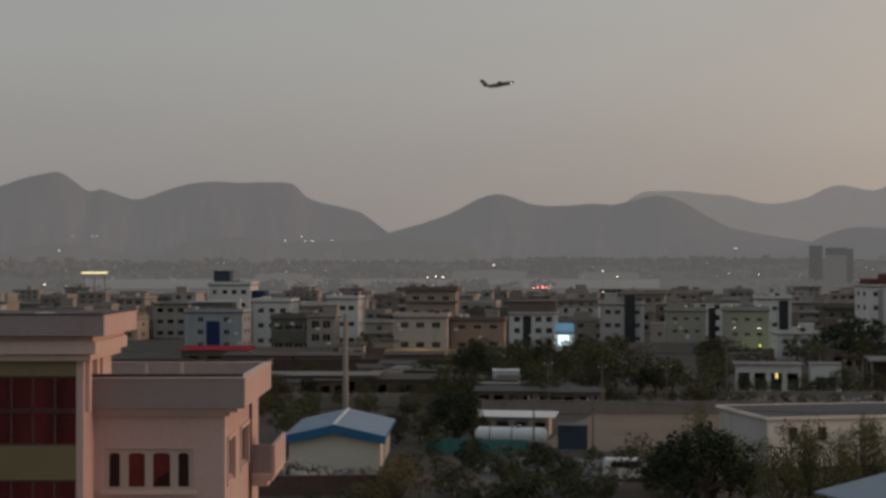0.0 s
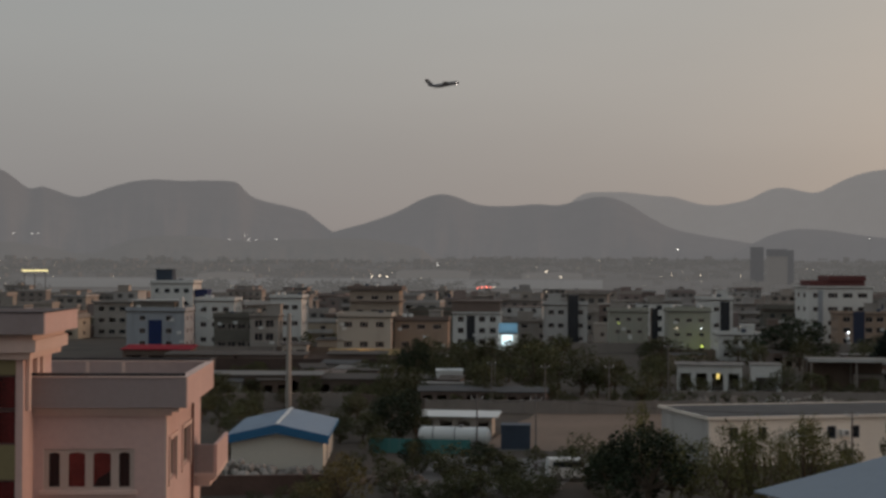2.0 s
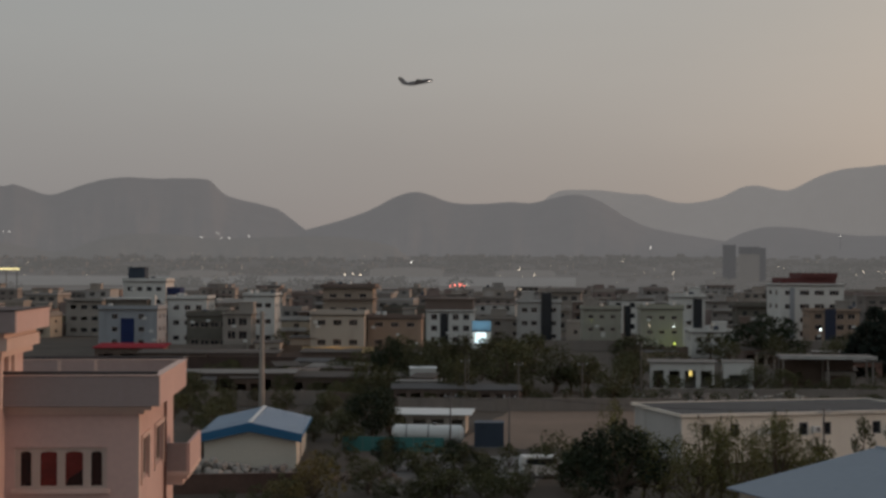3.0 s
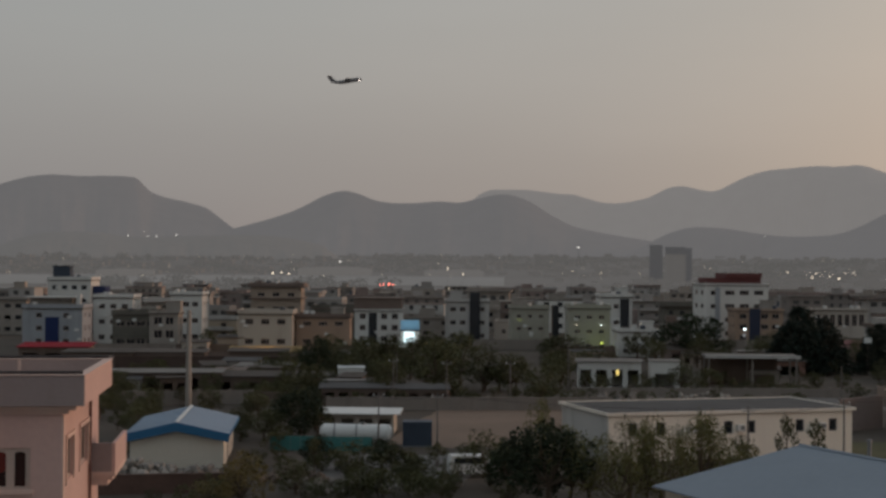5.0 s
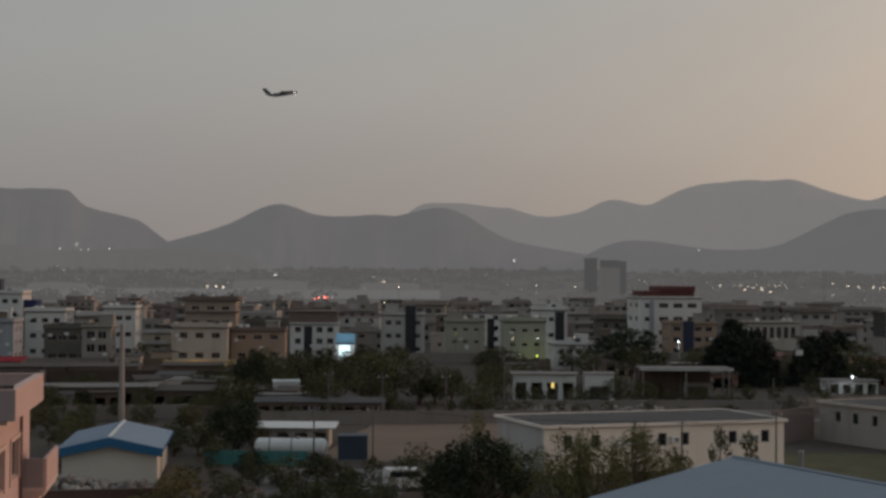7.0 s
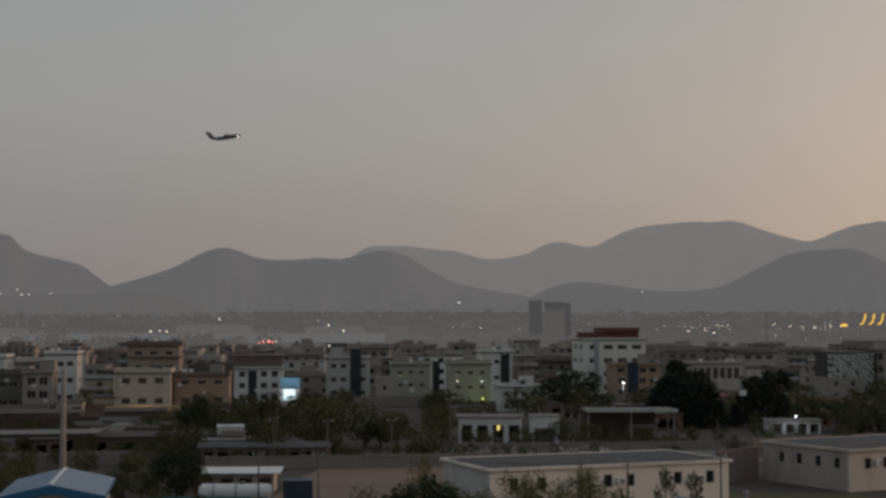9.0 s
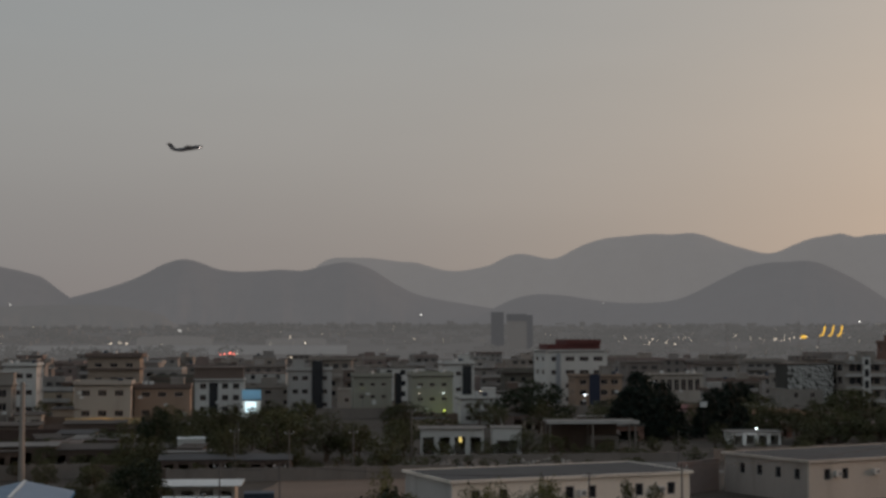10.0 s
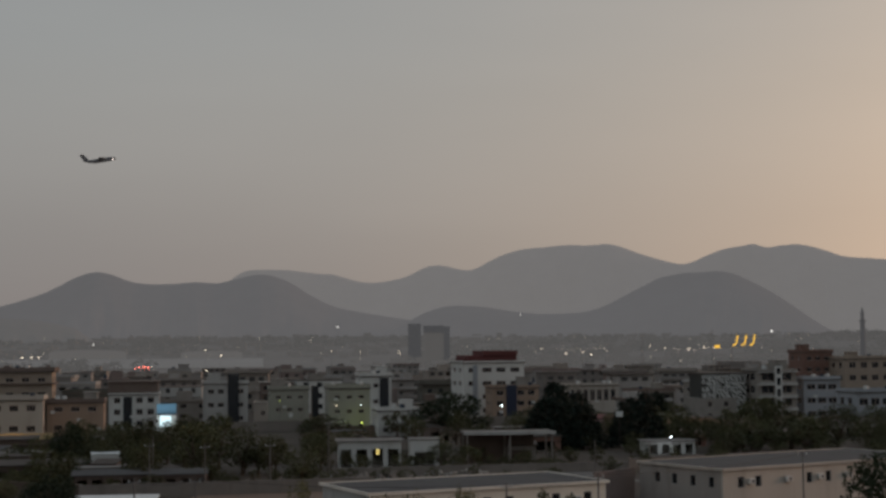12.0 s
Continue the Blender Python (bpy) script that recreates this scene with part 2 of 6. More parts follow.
def tube(bm, p, q, r0, r1, n=8, mi=0):
    p, q = Vector(p), Vector(q)
    d = (q - p).normalized()
    a = d.orthogonal().normalized()
    b = d.cross(a)
    lo = [bm.verts.new(p + (a * math.cos(t) + b * math.sin(t)) * r0) for t in (2 * math.pi * i / n for i in range(n))]
    hi = [bm.verts.new(q + (a * math.cos(t) + b * math.sin(t)) * r1) for t in (2 * math.pi * i / n for i in range(n))]
    for i in range(n):
        bm.faces.new((lo[i], lo[(i + 1) % n], hi[(i + 1) % n], hi[i])).material_index = mi
    bm.faces.new(lo[::-1]).material_index = mi
    bm.faces.new(hi).material_index = mi
    return bm


def mesh_of(name, bm, *materials):
    me = bpy.data.meshes.new(name)
    bm.normal_update()
    bm.to_mesh(me)
    bm.free()
    for m in materials:
        me.materials.append(m)
    return me


def part(name, bm, material, parent, label="", at=None):
    me = bm if isinstance(bm, bpy.types.Mesh) else mesh_of(name, bm, *(material if isinstance(material, (list, tuple)) else [material]))
    ob = new(name, me)
    ob.parent = parent
    if at is not None:
        ob.matrix_local = at
    if label:
        tagged(ob, label)
    return ob


def thing(name, m, label, category, group="", kind=""):
    ob = new(name)
    ob.empty_display_size = 0.3
    ob.matrix_world = m
    return tagged(ob, label, category, group, kind)


def solid(name, bm, material, label, category, m=None, group="", kind=""):
    ob = new(name, mesh_of(name, bm, *(material if isinstance(material, (list, tuple)) else [material])))
    if m is not None:
        ob.matrix_world = m
    return tagged(ob, label, category, group, kind)


# ---- ground and mountains ----
def ground_height(r):
    k = min(max((r - 1100) / 2600, 0), 1)
    return 44 * k * k * (3 - 2 * k)


# the distant plain glows a little: haze put into its emission
HAZEPLAIN = haze_glow_mat("far_plain_haze_glow", (0.085, 0.08, 0.076), (0.5, 0.478, 0.460), 0.150, 0.01)


def build_ground():
    rings = [0.5, 20, 60, 100, 150, 220, 320, 450, 600, 800, 1000] + [1100 + 120 * i for i in range(33)]
    seg = 144
    vs = [(r * math.sin(2 * math.pi * s / seg), r * math.cos(2 * math.pi * s / seg), ground_height(r)) for r in rings for s in range(seg)]
    fs = [(i * seg + s, i * seg + (s + 1) % seg, (i + 1) * seg + (s + 1) % seg, (i + 1) * seg + s) for i in range(len(rings) - 1) for s in range(seg)]
    fs.append(tuple(range(seg))[::-1])
    me = bpy.data.meshes.new("ground")
    me.from_pydata(vs, [], [f[::-1] for f in fs])
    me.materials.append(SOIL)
    me.materials.append(HAZEPLAIN)
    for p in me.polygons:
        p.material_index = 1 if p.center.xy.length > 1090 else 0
        p.use_smooth = True
    tagged(new("ground", me), "dry dusty city ground of bare soil", "ground", kind="structure")


build_ground()


def range_of_hills(name, dist, depth, lo, hi, foot, peaks, material, label, rough=0.35, seed=0.0):
    """A massif: peaks are (heading, rise per metre of distance, reach to the left, reach to the right, sharpness)."""
    na, nr = int((hi - lo) * 14), 16
    vs, fs = [], []
    for j in range(nr + 1):
        q = j / nr
        r = dist + depth * (q - 0.6)
        shape = math.sin(min(q / 0.6, 1) * math.pi / 2) ** 1.3 if q <= 0.6 else math.cos((q - 0.6) / 0.4 * math.pi / 2)
        for i in range(na + 1):
            a = lo + (hi - lo) * i / na
            s = sum((h * math.exp(-(abs(a - c) / (wl if a < c else wr)) ** p)) ** 6 for c, h, wl, wr, p in peaks) ** (1 / 6)
            edge = min(1, (a - lo) / 1.5, (hi - a) / 1.5)
            top = max(s, foot) * dist * max(edge, 0)
            n1 = noise.fractal(Vector((a * 0.9 + seed, q * 5.0, seed)), 1.0, 2.0, 5)
            n2 = noise.fractal(Vector((a * 3.5 + seed, q * 6, seed + 5)), 1.0, 2.0, 3)
            z = top * shape * (1 + rough * (0.02 * n1 * shape + 0.05 * n1 * (1 - shape))) + rough * 1.1 * n2 * shape
            rr, t = r + 60 * n1 * (1 - shape), radians(a)
            vs.append((rr * math.sin(t), rr * math.cos(t), EYE * shape + z - 2))
    w = na + 1
    for j in range(nr):
        for i in range(na):
            k = j * w + i
            fs.append((k, k + 1, k + w + 1, k + w))
    me = bpy.data.meshes.new(name)
    me.from_pydata(vs, [], fs)
    me.materials.append(material)
    for p in me.polygons:
        p.use_smooth = True
    return tagged(new(name, me), label, "mountain", kind="structure")


# the emission of each range stands in for the haze in front of it
ROCK_HAZE_NEAR = haze_glow_mat("near_range_rock_haze_glow", (0.065, 0.062, 0.062), (0.5, 0.482, 0.480), 0.214, 0.004)
ROCK_HAZE_FAR = haze_glow_mat("far_range_rock_haze_glow", (0.10, 0.094, 0.09), (0.5, 0.472, 0.455), 0.308, 0.004)
ROCK_HAZE_LOW = haze_glow_mat("low_hill_rock_haze_glow", (0.08, 0.075, 0.072), (0.5, 0.482, 0.468), 0.190, 0.006)
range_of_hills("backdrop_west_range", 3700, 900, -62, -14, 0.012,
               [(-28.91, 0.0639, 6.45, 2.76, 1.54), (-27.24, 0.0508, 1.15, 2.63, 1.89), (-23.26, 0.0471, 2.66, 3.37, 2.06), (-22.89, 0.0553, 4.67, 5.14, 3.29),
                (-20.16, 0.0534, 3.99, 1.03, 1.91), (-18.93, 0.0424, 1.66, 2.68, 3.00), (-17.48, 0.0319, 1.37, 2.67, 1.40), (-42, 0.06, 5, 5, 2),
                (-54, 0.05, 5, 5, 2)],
               ROCK_HAZE_NEAR, "hazy grey bare mountain ridge with a flat summit", seed=3.1)
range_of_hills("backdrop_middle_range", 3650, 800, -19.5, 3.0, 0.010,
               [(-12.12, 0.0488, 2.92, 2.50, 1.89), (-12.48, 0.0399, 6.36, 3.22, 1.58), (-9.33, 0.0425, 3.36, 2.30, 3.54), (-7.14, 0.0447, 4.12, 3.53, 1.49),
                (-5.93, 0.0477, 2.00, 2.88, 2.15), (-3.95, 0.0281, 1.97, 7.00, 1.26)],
               ROCK_HAZE_NEAR, "hazy grey bare mountain with two low summits", seed=8.4)
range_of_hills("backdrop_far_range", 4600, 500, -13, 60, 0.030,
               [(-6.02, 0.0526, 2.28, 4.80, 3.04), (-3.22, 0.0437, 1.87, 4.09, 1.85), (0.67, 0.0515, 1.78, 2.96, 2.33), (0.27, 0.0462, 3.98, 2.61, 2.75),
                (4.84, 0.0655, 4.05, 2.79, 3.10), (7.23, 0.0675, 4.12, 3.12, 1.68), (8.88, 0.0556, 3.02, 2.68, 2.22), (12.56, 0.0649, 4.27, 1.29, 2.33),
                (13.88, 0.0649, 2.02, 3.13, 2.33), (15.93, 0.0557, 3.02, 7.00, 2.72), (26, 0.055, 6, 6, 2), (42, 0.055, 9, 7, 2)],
               ROCK_HAZE_FAR, "pale hazy mountain range under the glow", seed=1.7)
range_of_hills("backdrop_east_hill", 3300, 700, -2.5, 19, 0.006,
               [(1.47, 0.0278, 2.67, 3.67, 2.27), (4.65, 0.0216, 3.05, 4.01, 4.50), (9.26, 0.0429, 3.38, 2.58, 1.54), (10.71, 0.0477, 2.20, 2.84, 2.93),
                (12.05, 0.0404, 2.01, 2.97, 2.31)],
               ROCK_HAZE_NEAR, "hazy rounded grey hill behind the town", seed=5.5)
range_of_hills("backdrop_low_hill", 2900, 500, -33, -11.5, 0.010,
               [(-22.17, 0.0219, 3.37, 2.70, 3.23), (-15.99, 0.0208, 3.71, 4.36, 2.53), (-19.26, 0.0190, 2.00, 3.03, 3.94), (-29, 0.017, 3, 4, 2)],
               ROCK_HAZE_LOW, "low hazy hill dotted with lamps", seed=2.2)

# ---- buildings ----
WINDOWS = {}
PLOTS = []
ROOFS = []


def plate(bm, us, zs, y0, y1, to=lambda u, y, z: (u, y, z)):
    """One connected slab over the cuts us and zs, with a hole in every cell whose two indices are odd."""
    made = {}

    def v(i, j, k):
        if (i, j, k) not in made:
            made[i, j, k] = bm.verts.new(to(us[i], y1 if k else y0, zs[j]))
        return made[i, j, k]

    def full(i, j):
        return 0 <= i < len(us) - 1 and 0 <= j < len(zs) - 1 and not (i % 2 and j % 2)
    faces = []
    for i in range(len(us) - 1):
        for j in range(len(zs) - 1):
            if not full(i, j):
                continue
            faces.append(bm.faces.new((v(i, j, 0), v(i + 1, j, 0), v(i + 1, j + 1, 0), v(i, j + 1, 0))))
            faces.append(bm.faces.new((v(i, j + 1, 1), v(i + 1, j + 1, 1), v(i + 1, j, 1), v(i, j, 1))))
            for a, b, c, d, e, f in ((i - 1, j, i, j + 1, i, j), (i + 1, j, i + 1, j, i + 1, j + 1), (i, j - 1, i, j, i + 1, j), (i, j + 1, i + 1, j + 1, i, j + 1)):
                if not full(a, b):
                    faces.append(bm.faces.new((v(c, d, 0), v(c, d, 1), v(e, f, 1), v(e, f, 0))))
    bmesh.ops.recalc_face_normals(bm, faces=faces)
    return bm


def window_mesh(w, h, frame_mat, split, glass):
    """Frame and pane of one window, as shared meshes; the opening's sill middle is the origin, the wall's face is y = 0."""
    key = (round(w, 2), round(h, 2), frame_mat.name, split, glass.name)
    if key not in WINDOWS:
        t = 0.07
        us = [-w / 2]
        for i in range(split):
            a = -w / 2 + w * i / split
            us += [a + (t if i == 0 else t / 2), a + w / split - (t if i == split - 1 else t / 2)]
        us.append(w / 2)
        bm = plate(bmesh.new(), us, [0, t, h - t, h], 0.08, 0.16)
        pane = boxes((-w / 2 + t, w / 2 - t, 0.11, 0.13, t, h - t))
        WINDOWS[key] = mesh_of("window", bm, frame_mat), mesh_of("pane", pane, glass)
    return WINDOWS[key]


def put_window(parent, m, w, h, frame_mat=None, split=2, glass=None, label="", plain=False):
    if plain:
        key = (round(w, 2), round(h, 2), (glass or GLASS).name)
        if key not in WINDOWS:
            WINDOWS[key] = mesh_of("window", boxes((-w / 2, w / 2, 0.10, 0.13, 0, h)), glass or GLASS)
        return part("window", WINDOWS[key], None, parent, label, at=m)
    fm, pm = window_mesh(w, h, frame_mat or FRAME_PALE, split, glass or GLASS)
    win = part("window", fm, None, parent, label, at=m)
    part("pane", pm, None, win)
    return win


def cuts(z0, z1, spans):
    return [z0] + [c for s in spans for c in s] + [z1]


def rows_of(length, h, floors, bays, ww, wh, sill, base=0.0, margin=0.6):
    fh = (h - base) / floors
    span = (length - 2 * margin) / bays
    ww = min(ww, span * 0.82)
    wh = min(wh, fh * 0.6)
    return [(base + f * fh + sill * fh, base + f * fh + sill * fh + wh, [(margin + span * (i + 0.5) - ww / 2, margin + span * (i + 0.5) + ww / 2) for i in range(bays)]) for f in range(floors)], ww, wh


def house(name, x, y, w, d, h, yaw, wall, floors, bays, label, category="house", roof=None, parapet=0.8, win=(1.5, 1.2), side_bays=2, frame_mat=None,
          lit=(), lit_mat=None, group="", band=None, split=2, sill=0.32, overhang=0.25, skip=(), plain=False, glass=None):
    """A flat-roofed building; the middle of its front foot is at x, y. Windows are real openings in the front and in the side that faces the road."""
    top = thing(name, pose(x, y, 0, 0, 0, yaw), label, category, group)
    PLOTS.append((math.degrees(math.atan2(x, y)), math.degrees(w / 2 / math.hypot(x, y)), math.hypot(x, y)))
    ROOFS.append((top, w, d, h, wall))
    T = 0.24
    east = (Matrix.Rotation(radians(-yaw), 3, "Z") @ Vector((-x, -y, 0))).x > 0
    front, ww, wh = rows_of(w, h, floors, bays, win[0], win[1], sill)
    zs = cuts(0, h, [r[:2] for r in front])
    us = [u - w / 2 for u in cuts(0, w, front[0][2])]
    part("front_wall", plate(bmesh.new(), us, zs, 0, T), wall, top)
    side = []
    if side_bays:
        side, sw, sh = rows_of(d - T, h, floors, side_bays, win[0], win[1], sill)
    for s in (1, -1):
        bm = bmesh.new()
        if side and (s == 1) == east:
            plate(bm, cuts(0, d - T, side[0][2]), zs, 0, T, lambda u, k, z: (s * (w / 2 - k), T + u, z))
            for za, zb, cols in side:
                for ua, ub in cols:
                    put_window(top, pose(s * w / 2, T + (ua + ub) / 2, za, 0, 0, s * 90), ub - ua, zb - za, frame_mat, split, glass, plain=plain)
        else:
            box(bm, *sorted((s * (w / 2 - T), s * w / 2)), T, d, 0, h)
        part("side_wall", bm, wall, top)
    part("back_wall", boxes((-w / 2 + T, w / 2 - T, d - T, d, 0, h)), wall, top)
    o = overhang
    part("roof", boxes((-w / 2 - o, w / 2 + o, -o, d + o, h, h + 0.22)), roof or DIRTROOF, top)
    if parapet:
        q = h + 0.22
        e = w / 2 + o - 0.05
        bm = bmesh.new()
        plate(bm, [-e, -e + 0.2, e - 0.2, e], [-o + 0.05, -o + 0.25, d + o - 0.25, d + o - 0.05], q, q + parapet, lambda u, k, z: (u, z, k))
        part("parapet", bm, band or wall, top)
    for f, (za, zb, cols) in enumerate(front):
        for i, (ua, ub) in enumerate(cols):
            if (f, i) in skip:
                continue
            glow = (f, i) in lit
            put_window(top, pose((ua + ub) / 2 - w / 2, 0, za), ub - ua, zb - za, frame_mat, split, (lit_mat or YELLOWWIN) if glow else glass or GLASS, "window with a lamp on behind it" if glow else "", plain=plain)
    return top


def stair_head(top, x, y, z, w, d, h, material):
    part("stair_head", boxes((x - w / 2, x + w / 2, y, y + d, z, z + h), (x - w / 2 - 0.2, x + w / 2 + 0.2, y - 0.2, y + d + 0.2, z + h, z + h + 0.15)), material, top)


G = 9   # the street grid's turn
# front row and the blocks behind it, from west to east
a = house("house", -129.0, 302.4, 12.8, 9, 8.3, G, GREYBLUE, 3, 2, "grey blue plastered house with a tall dark blue stair panel", win=(1.3, 1.1))
part("stair_panel", boxes((-1.5, 1.4, -0.22, 0.0, 0.4, 6.6)), mat("deep_blue_panel", (0.010, 0.024, 0.095), 0.35, 0.15, 1.0, 0.0), a, "tall deep blue glazed panel")
part("roof_storey", boxes((-5.6, 3.6, 2.6, 8.4, 8.52, 10.6)), CONCRETE, a, "bare concrete roof storey")
part("roof_slab", boxes((-6.3, 4.4, 1.2, 8.8, 10.6, 10.9)), PALEGREY, a)
part("roof_post", boxes((4.6, 5.5, 2.0, 2.9, 8.52, 11.6)), WHITE, a, "tall pale roof pier")
house("house", -107.5, 294.4, 9.6, 9, 7.4, G, OLIVEDARK, 2, 4, "dark olive unfinished concrete house with empty windows", win=(1.7, 1.1), parapet=0.9, sill=0.4)
a = house("concrete_frame_house", -99.0, 287.3, 5.8, 6, 8.0, G, CONCRETE, 3, 2, "bare grey concrete frame house with open bays", win=(1.7, 1.7), parapet=0.3, side_bays=1, sill=0.2)
house("apartment_house", -106.4, 324.0, 7.2, 10, 11.0, G, WHITE, 3, 3, "white plastered apartment house with small dark windows", win=(1.4, 1.1), parapet=0.7)
house("apartment_house", -121.9, 319.4, 8.9, 9, 10.3, G, WHITE, 3, 3, "white plastered house with a flat roof", win=(1.4, 1.1), parapet=0.7)
a = house("apartment_house", -153.8, 371.3, 11.4, 10, 13.6, G, WHITE, 4, 4, "white house with blue trim and a rooftop tank room", win=(1.4, 1.1), parapet=0.8, frame_mat=BLUEPANEL)
stair_head(a, -2.6, 2, 13.8, 4.4, 4, 3.6, NAVY)
part("blue_annex", boxes((5.96, 9.2, 1.0, 7.0, 0, 12.2)), mat("navy_plaster", (0.022, 0.030, 0.085), 0.7, 0.15), a, "navy blue plastered annex")
house("house", -79.0, 291.0, 10.9, 9, 8.0, G, CREAM, 2, 3, "cream plastered house with two rows of windows", win=(1.7, 1.2), sill=0.5, split=3)
a = house("apartment_house", -88.4, 335.0, 11.6, 10, 12.9, G, TAN, 4, 3, "brown brick apartment house with dark roof ledges", win=(1.7, 1.0), band=BROWN, overhang=0.7)
part("ledge", boxes((-6.4, 6.4, -0.8, 10.6, 10.2, 10.5)), BROWN, a)
house("house", -68.6, 297.6, 11.0, 9, 7.2, G, ORANGE, 2, 3, "orange plastered house with dark windows", win=(1.7, 1.0), sill=0.55, parapet=0.7, band=BROWN, split=3)
a = house("house", -63.3, 330.7, 10.9, 9, 7.7, G, WHITE, 3, 4, "white and blue plastered house under a dark roof shed", win=(1.4, 1.3), parapet=0.3, skip=((0, 1), (1, 1), (2, 1)))
part("stair_panel", boxes((-2.3, -0.4, -0.18, 0.0, 0.4, 7.4)), DARKPANEL, a, "tall dark glazed panel")
part("roof_shed", boxes((-5.7, 5.2, 1.0, 8.5, 8.2, 10.6), (-6.0, 5.6, 0.6, 8.8, 10.6, 10.8)), BROWN, a)
a = house("apartment_house", -45.6, 350.4, 10.3, 10, 9.4, G, PALEGREY, 3, 4, "pale grey apartment house with a dark glass stair tower", win=(1.4, 1.1), parapet=0.6)
part("stair_tower", boxes((0.5, 3.0, -0.5, 2.0, 0, 11.9)), DARKPANEL, a, "dark tinted glass stair tower")
a = house("apartment_house", -29.3, 334.6, 8.6, 9, 8.4, G, YELLOWGREEN, 3, 3, "pale yellow green apartment house", win=(1.1, 0.8), parapet=0.7)
part("stair_tower", boxes((5.1, 6.6, 0.5, 3.5, 0, 9.4)), DARKPANEL, a, "dark glass stair tower")
house("apartment_house", -15.0, 316.1, 8.8, 9, 9.1, G, YELLOWGREEN, 3, 3, "pale yellow green apartment house with lamps on", win=(1.2, 0.8), parapet=0.8)
a = house("apartment_house", -10.3, 346.8, 7.4, 9, 11.0, G, WHITE, 3, 3, "white apartment house with a dark glass stair strip", win=(1.2, 1.0), parapet=0.7)
part("stair_panel", boxes((0.9, 3.0, -0.25, 0.0, 2, 10.8)), DARKPANEL, a, "dark tinted glazed strip")
a = house("house", -4.3, 301.4, 8.4, 8, 4.9, G, WHITE, 2, 4, "small white house with a stepped corner", win=(1.1, 0.9), parapet=0.5)
part("porch", boxes((1.4, 4.0, -1.6, -0.001, 0, 3.2)), WHITE, a)
a = house("office_block", 18.9, 379.6, 16.0, 13, 13.6, G + 4, WHITE, 4, 4, "tall white office block with a red roof storey", "office building", win=(2.4, 1.2), parapet=0.4, split=3)
part("roof_storey", boxes((-7.2, 6.4, 1.2, 11, 13.9, 15.6), (-2.6, 6.6, 0.8, 11.4, 15.6, 16.8)), REDBROWN, a, "red brown sheeted roof storey")
part("stair_panel", boxes((-5.6, -4.4, -0.25, 0.0, 0.4, 13.2)), GREYBLUE, a)
a = house("house", 23.4, 364.0, 11.6, 9, 7.6, G, ORANGE, 3, 4, "orange plastered house with balconies and a dark blue stair panel", win=(1.7, 1.3), parapet=0.5)
part("stair_panel", boxes((-2.4, 0.2, -0.3, 0.0, 0, 8.4)), BLUEPANEL, a)
a = house("market_hall", 46.3, 399.0, 14.5, 8, 7.0, G, CREAM, 1, 7, "long pale hall with a row of tall openings", "hall", win=(1.3, 3.0), sill=0.45, parapet=0.5, side_bays=0)


def balcony_block():
    """Flats with deep balconies and a pale glazed stair strip up the middle."""
    top = house("apartment_house", 82.0, 341.0, 9.6, 9, 11.6, G, CONCRETE, 4, 2, "grey apartment house with pale balcony bands and a white stair strip", win=(3.2, 2.0), parapet=0.4, sill=0.3)
    for f in range(1, 5):
        z = f * 2.9
        for x0, x1 in ((-4.7, -0.86), (0.86, 4.7)):
            slab = part("balcony", boxes((x0, x1, -1.2, -0.002, z - 0.16, z)), WHITE, top)
            if f < 4:
                part("balcony_parapet", boxes((x0, x1, -1.2, -1.1, z, z + 0.5)), PALEGREY, slab)
    zs = [0, 1.0, 2.4, 3.3, 5.0, 5.9, 7.6, 8.5, 10.2, 11.1, 12.4, 12.9]
    strip = part("stair_strip", plate(bmesh.new(), [-0.85, -0.5, 0.5, 0.85], zs, -1.3, -1.0), WHITE, top, "white framed stair strip")
    for a, b in zip(zs[1::2], zs[2::2]):
        part("pane", boxes((-0.5, 0.5, -1.12, -1.08, a, b)), GLASS, strip)
    part("stair_core", boxes((-0.85, 0.85, -0.999, -0.002, 0, 12.9)), CONCRETE, top)


balcony_block()
house("apartment_house", 109.6, 408.0, 8.6, 10, 15.4, G, BRICKRED, 5, 3, "dark red brown brick apartment block", win=(1.5, 1.2), parapet=0.7)
house("apartment_house", 123.0, 400.0, 17.5, 10, 13.6, G, TAN, 4, 5, "tan apartment block with deep openings", win=(1.9, 1.6), parapet=0.7)
house("apartment_house", 93.5, 345.0, 9.0, 8, 9.4, G, GREYBLUE, 3, 3, "grey blue house with long balconies", win=(2.4, 1.3), parapet=0.7)
house("house", 97.0, 312.0, 11.5, 9, 7.5, G, GREYBLUE, 2, 4, "pale blue white house with wide dark windows", win=(2.0, 1.5), parapet=0.6)


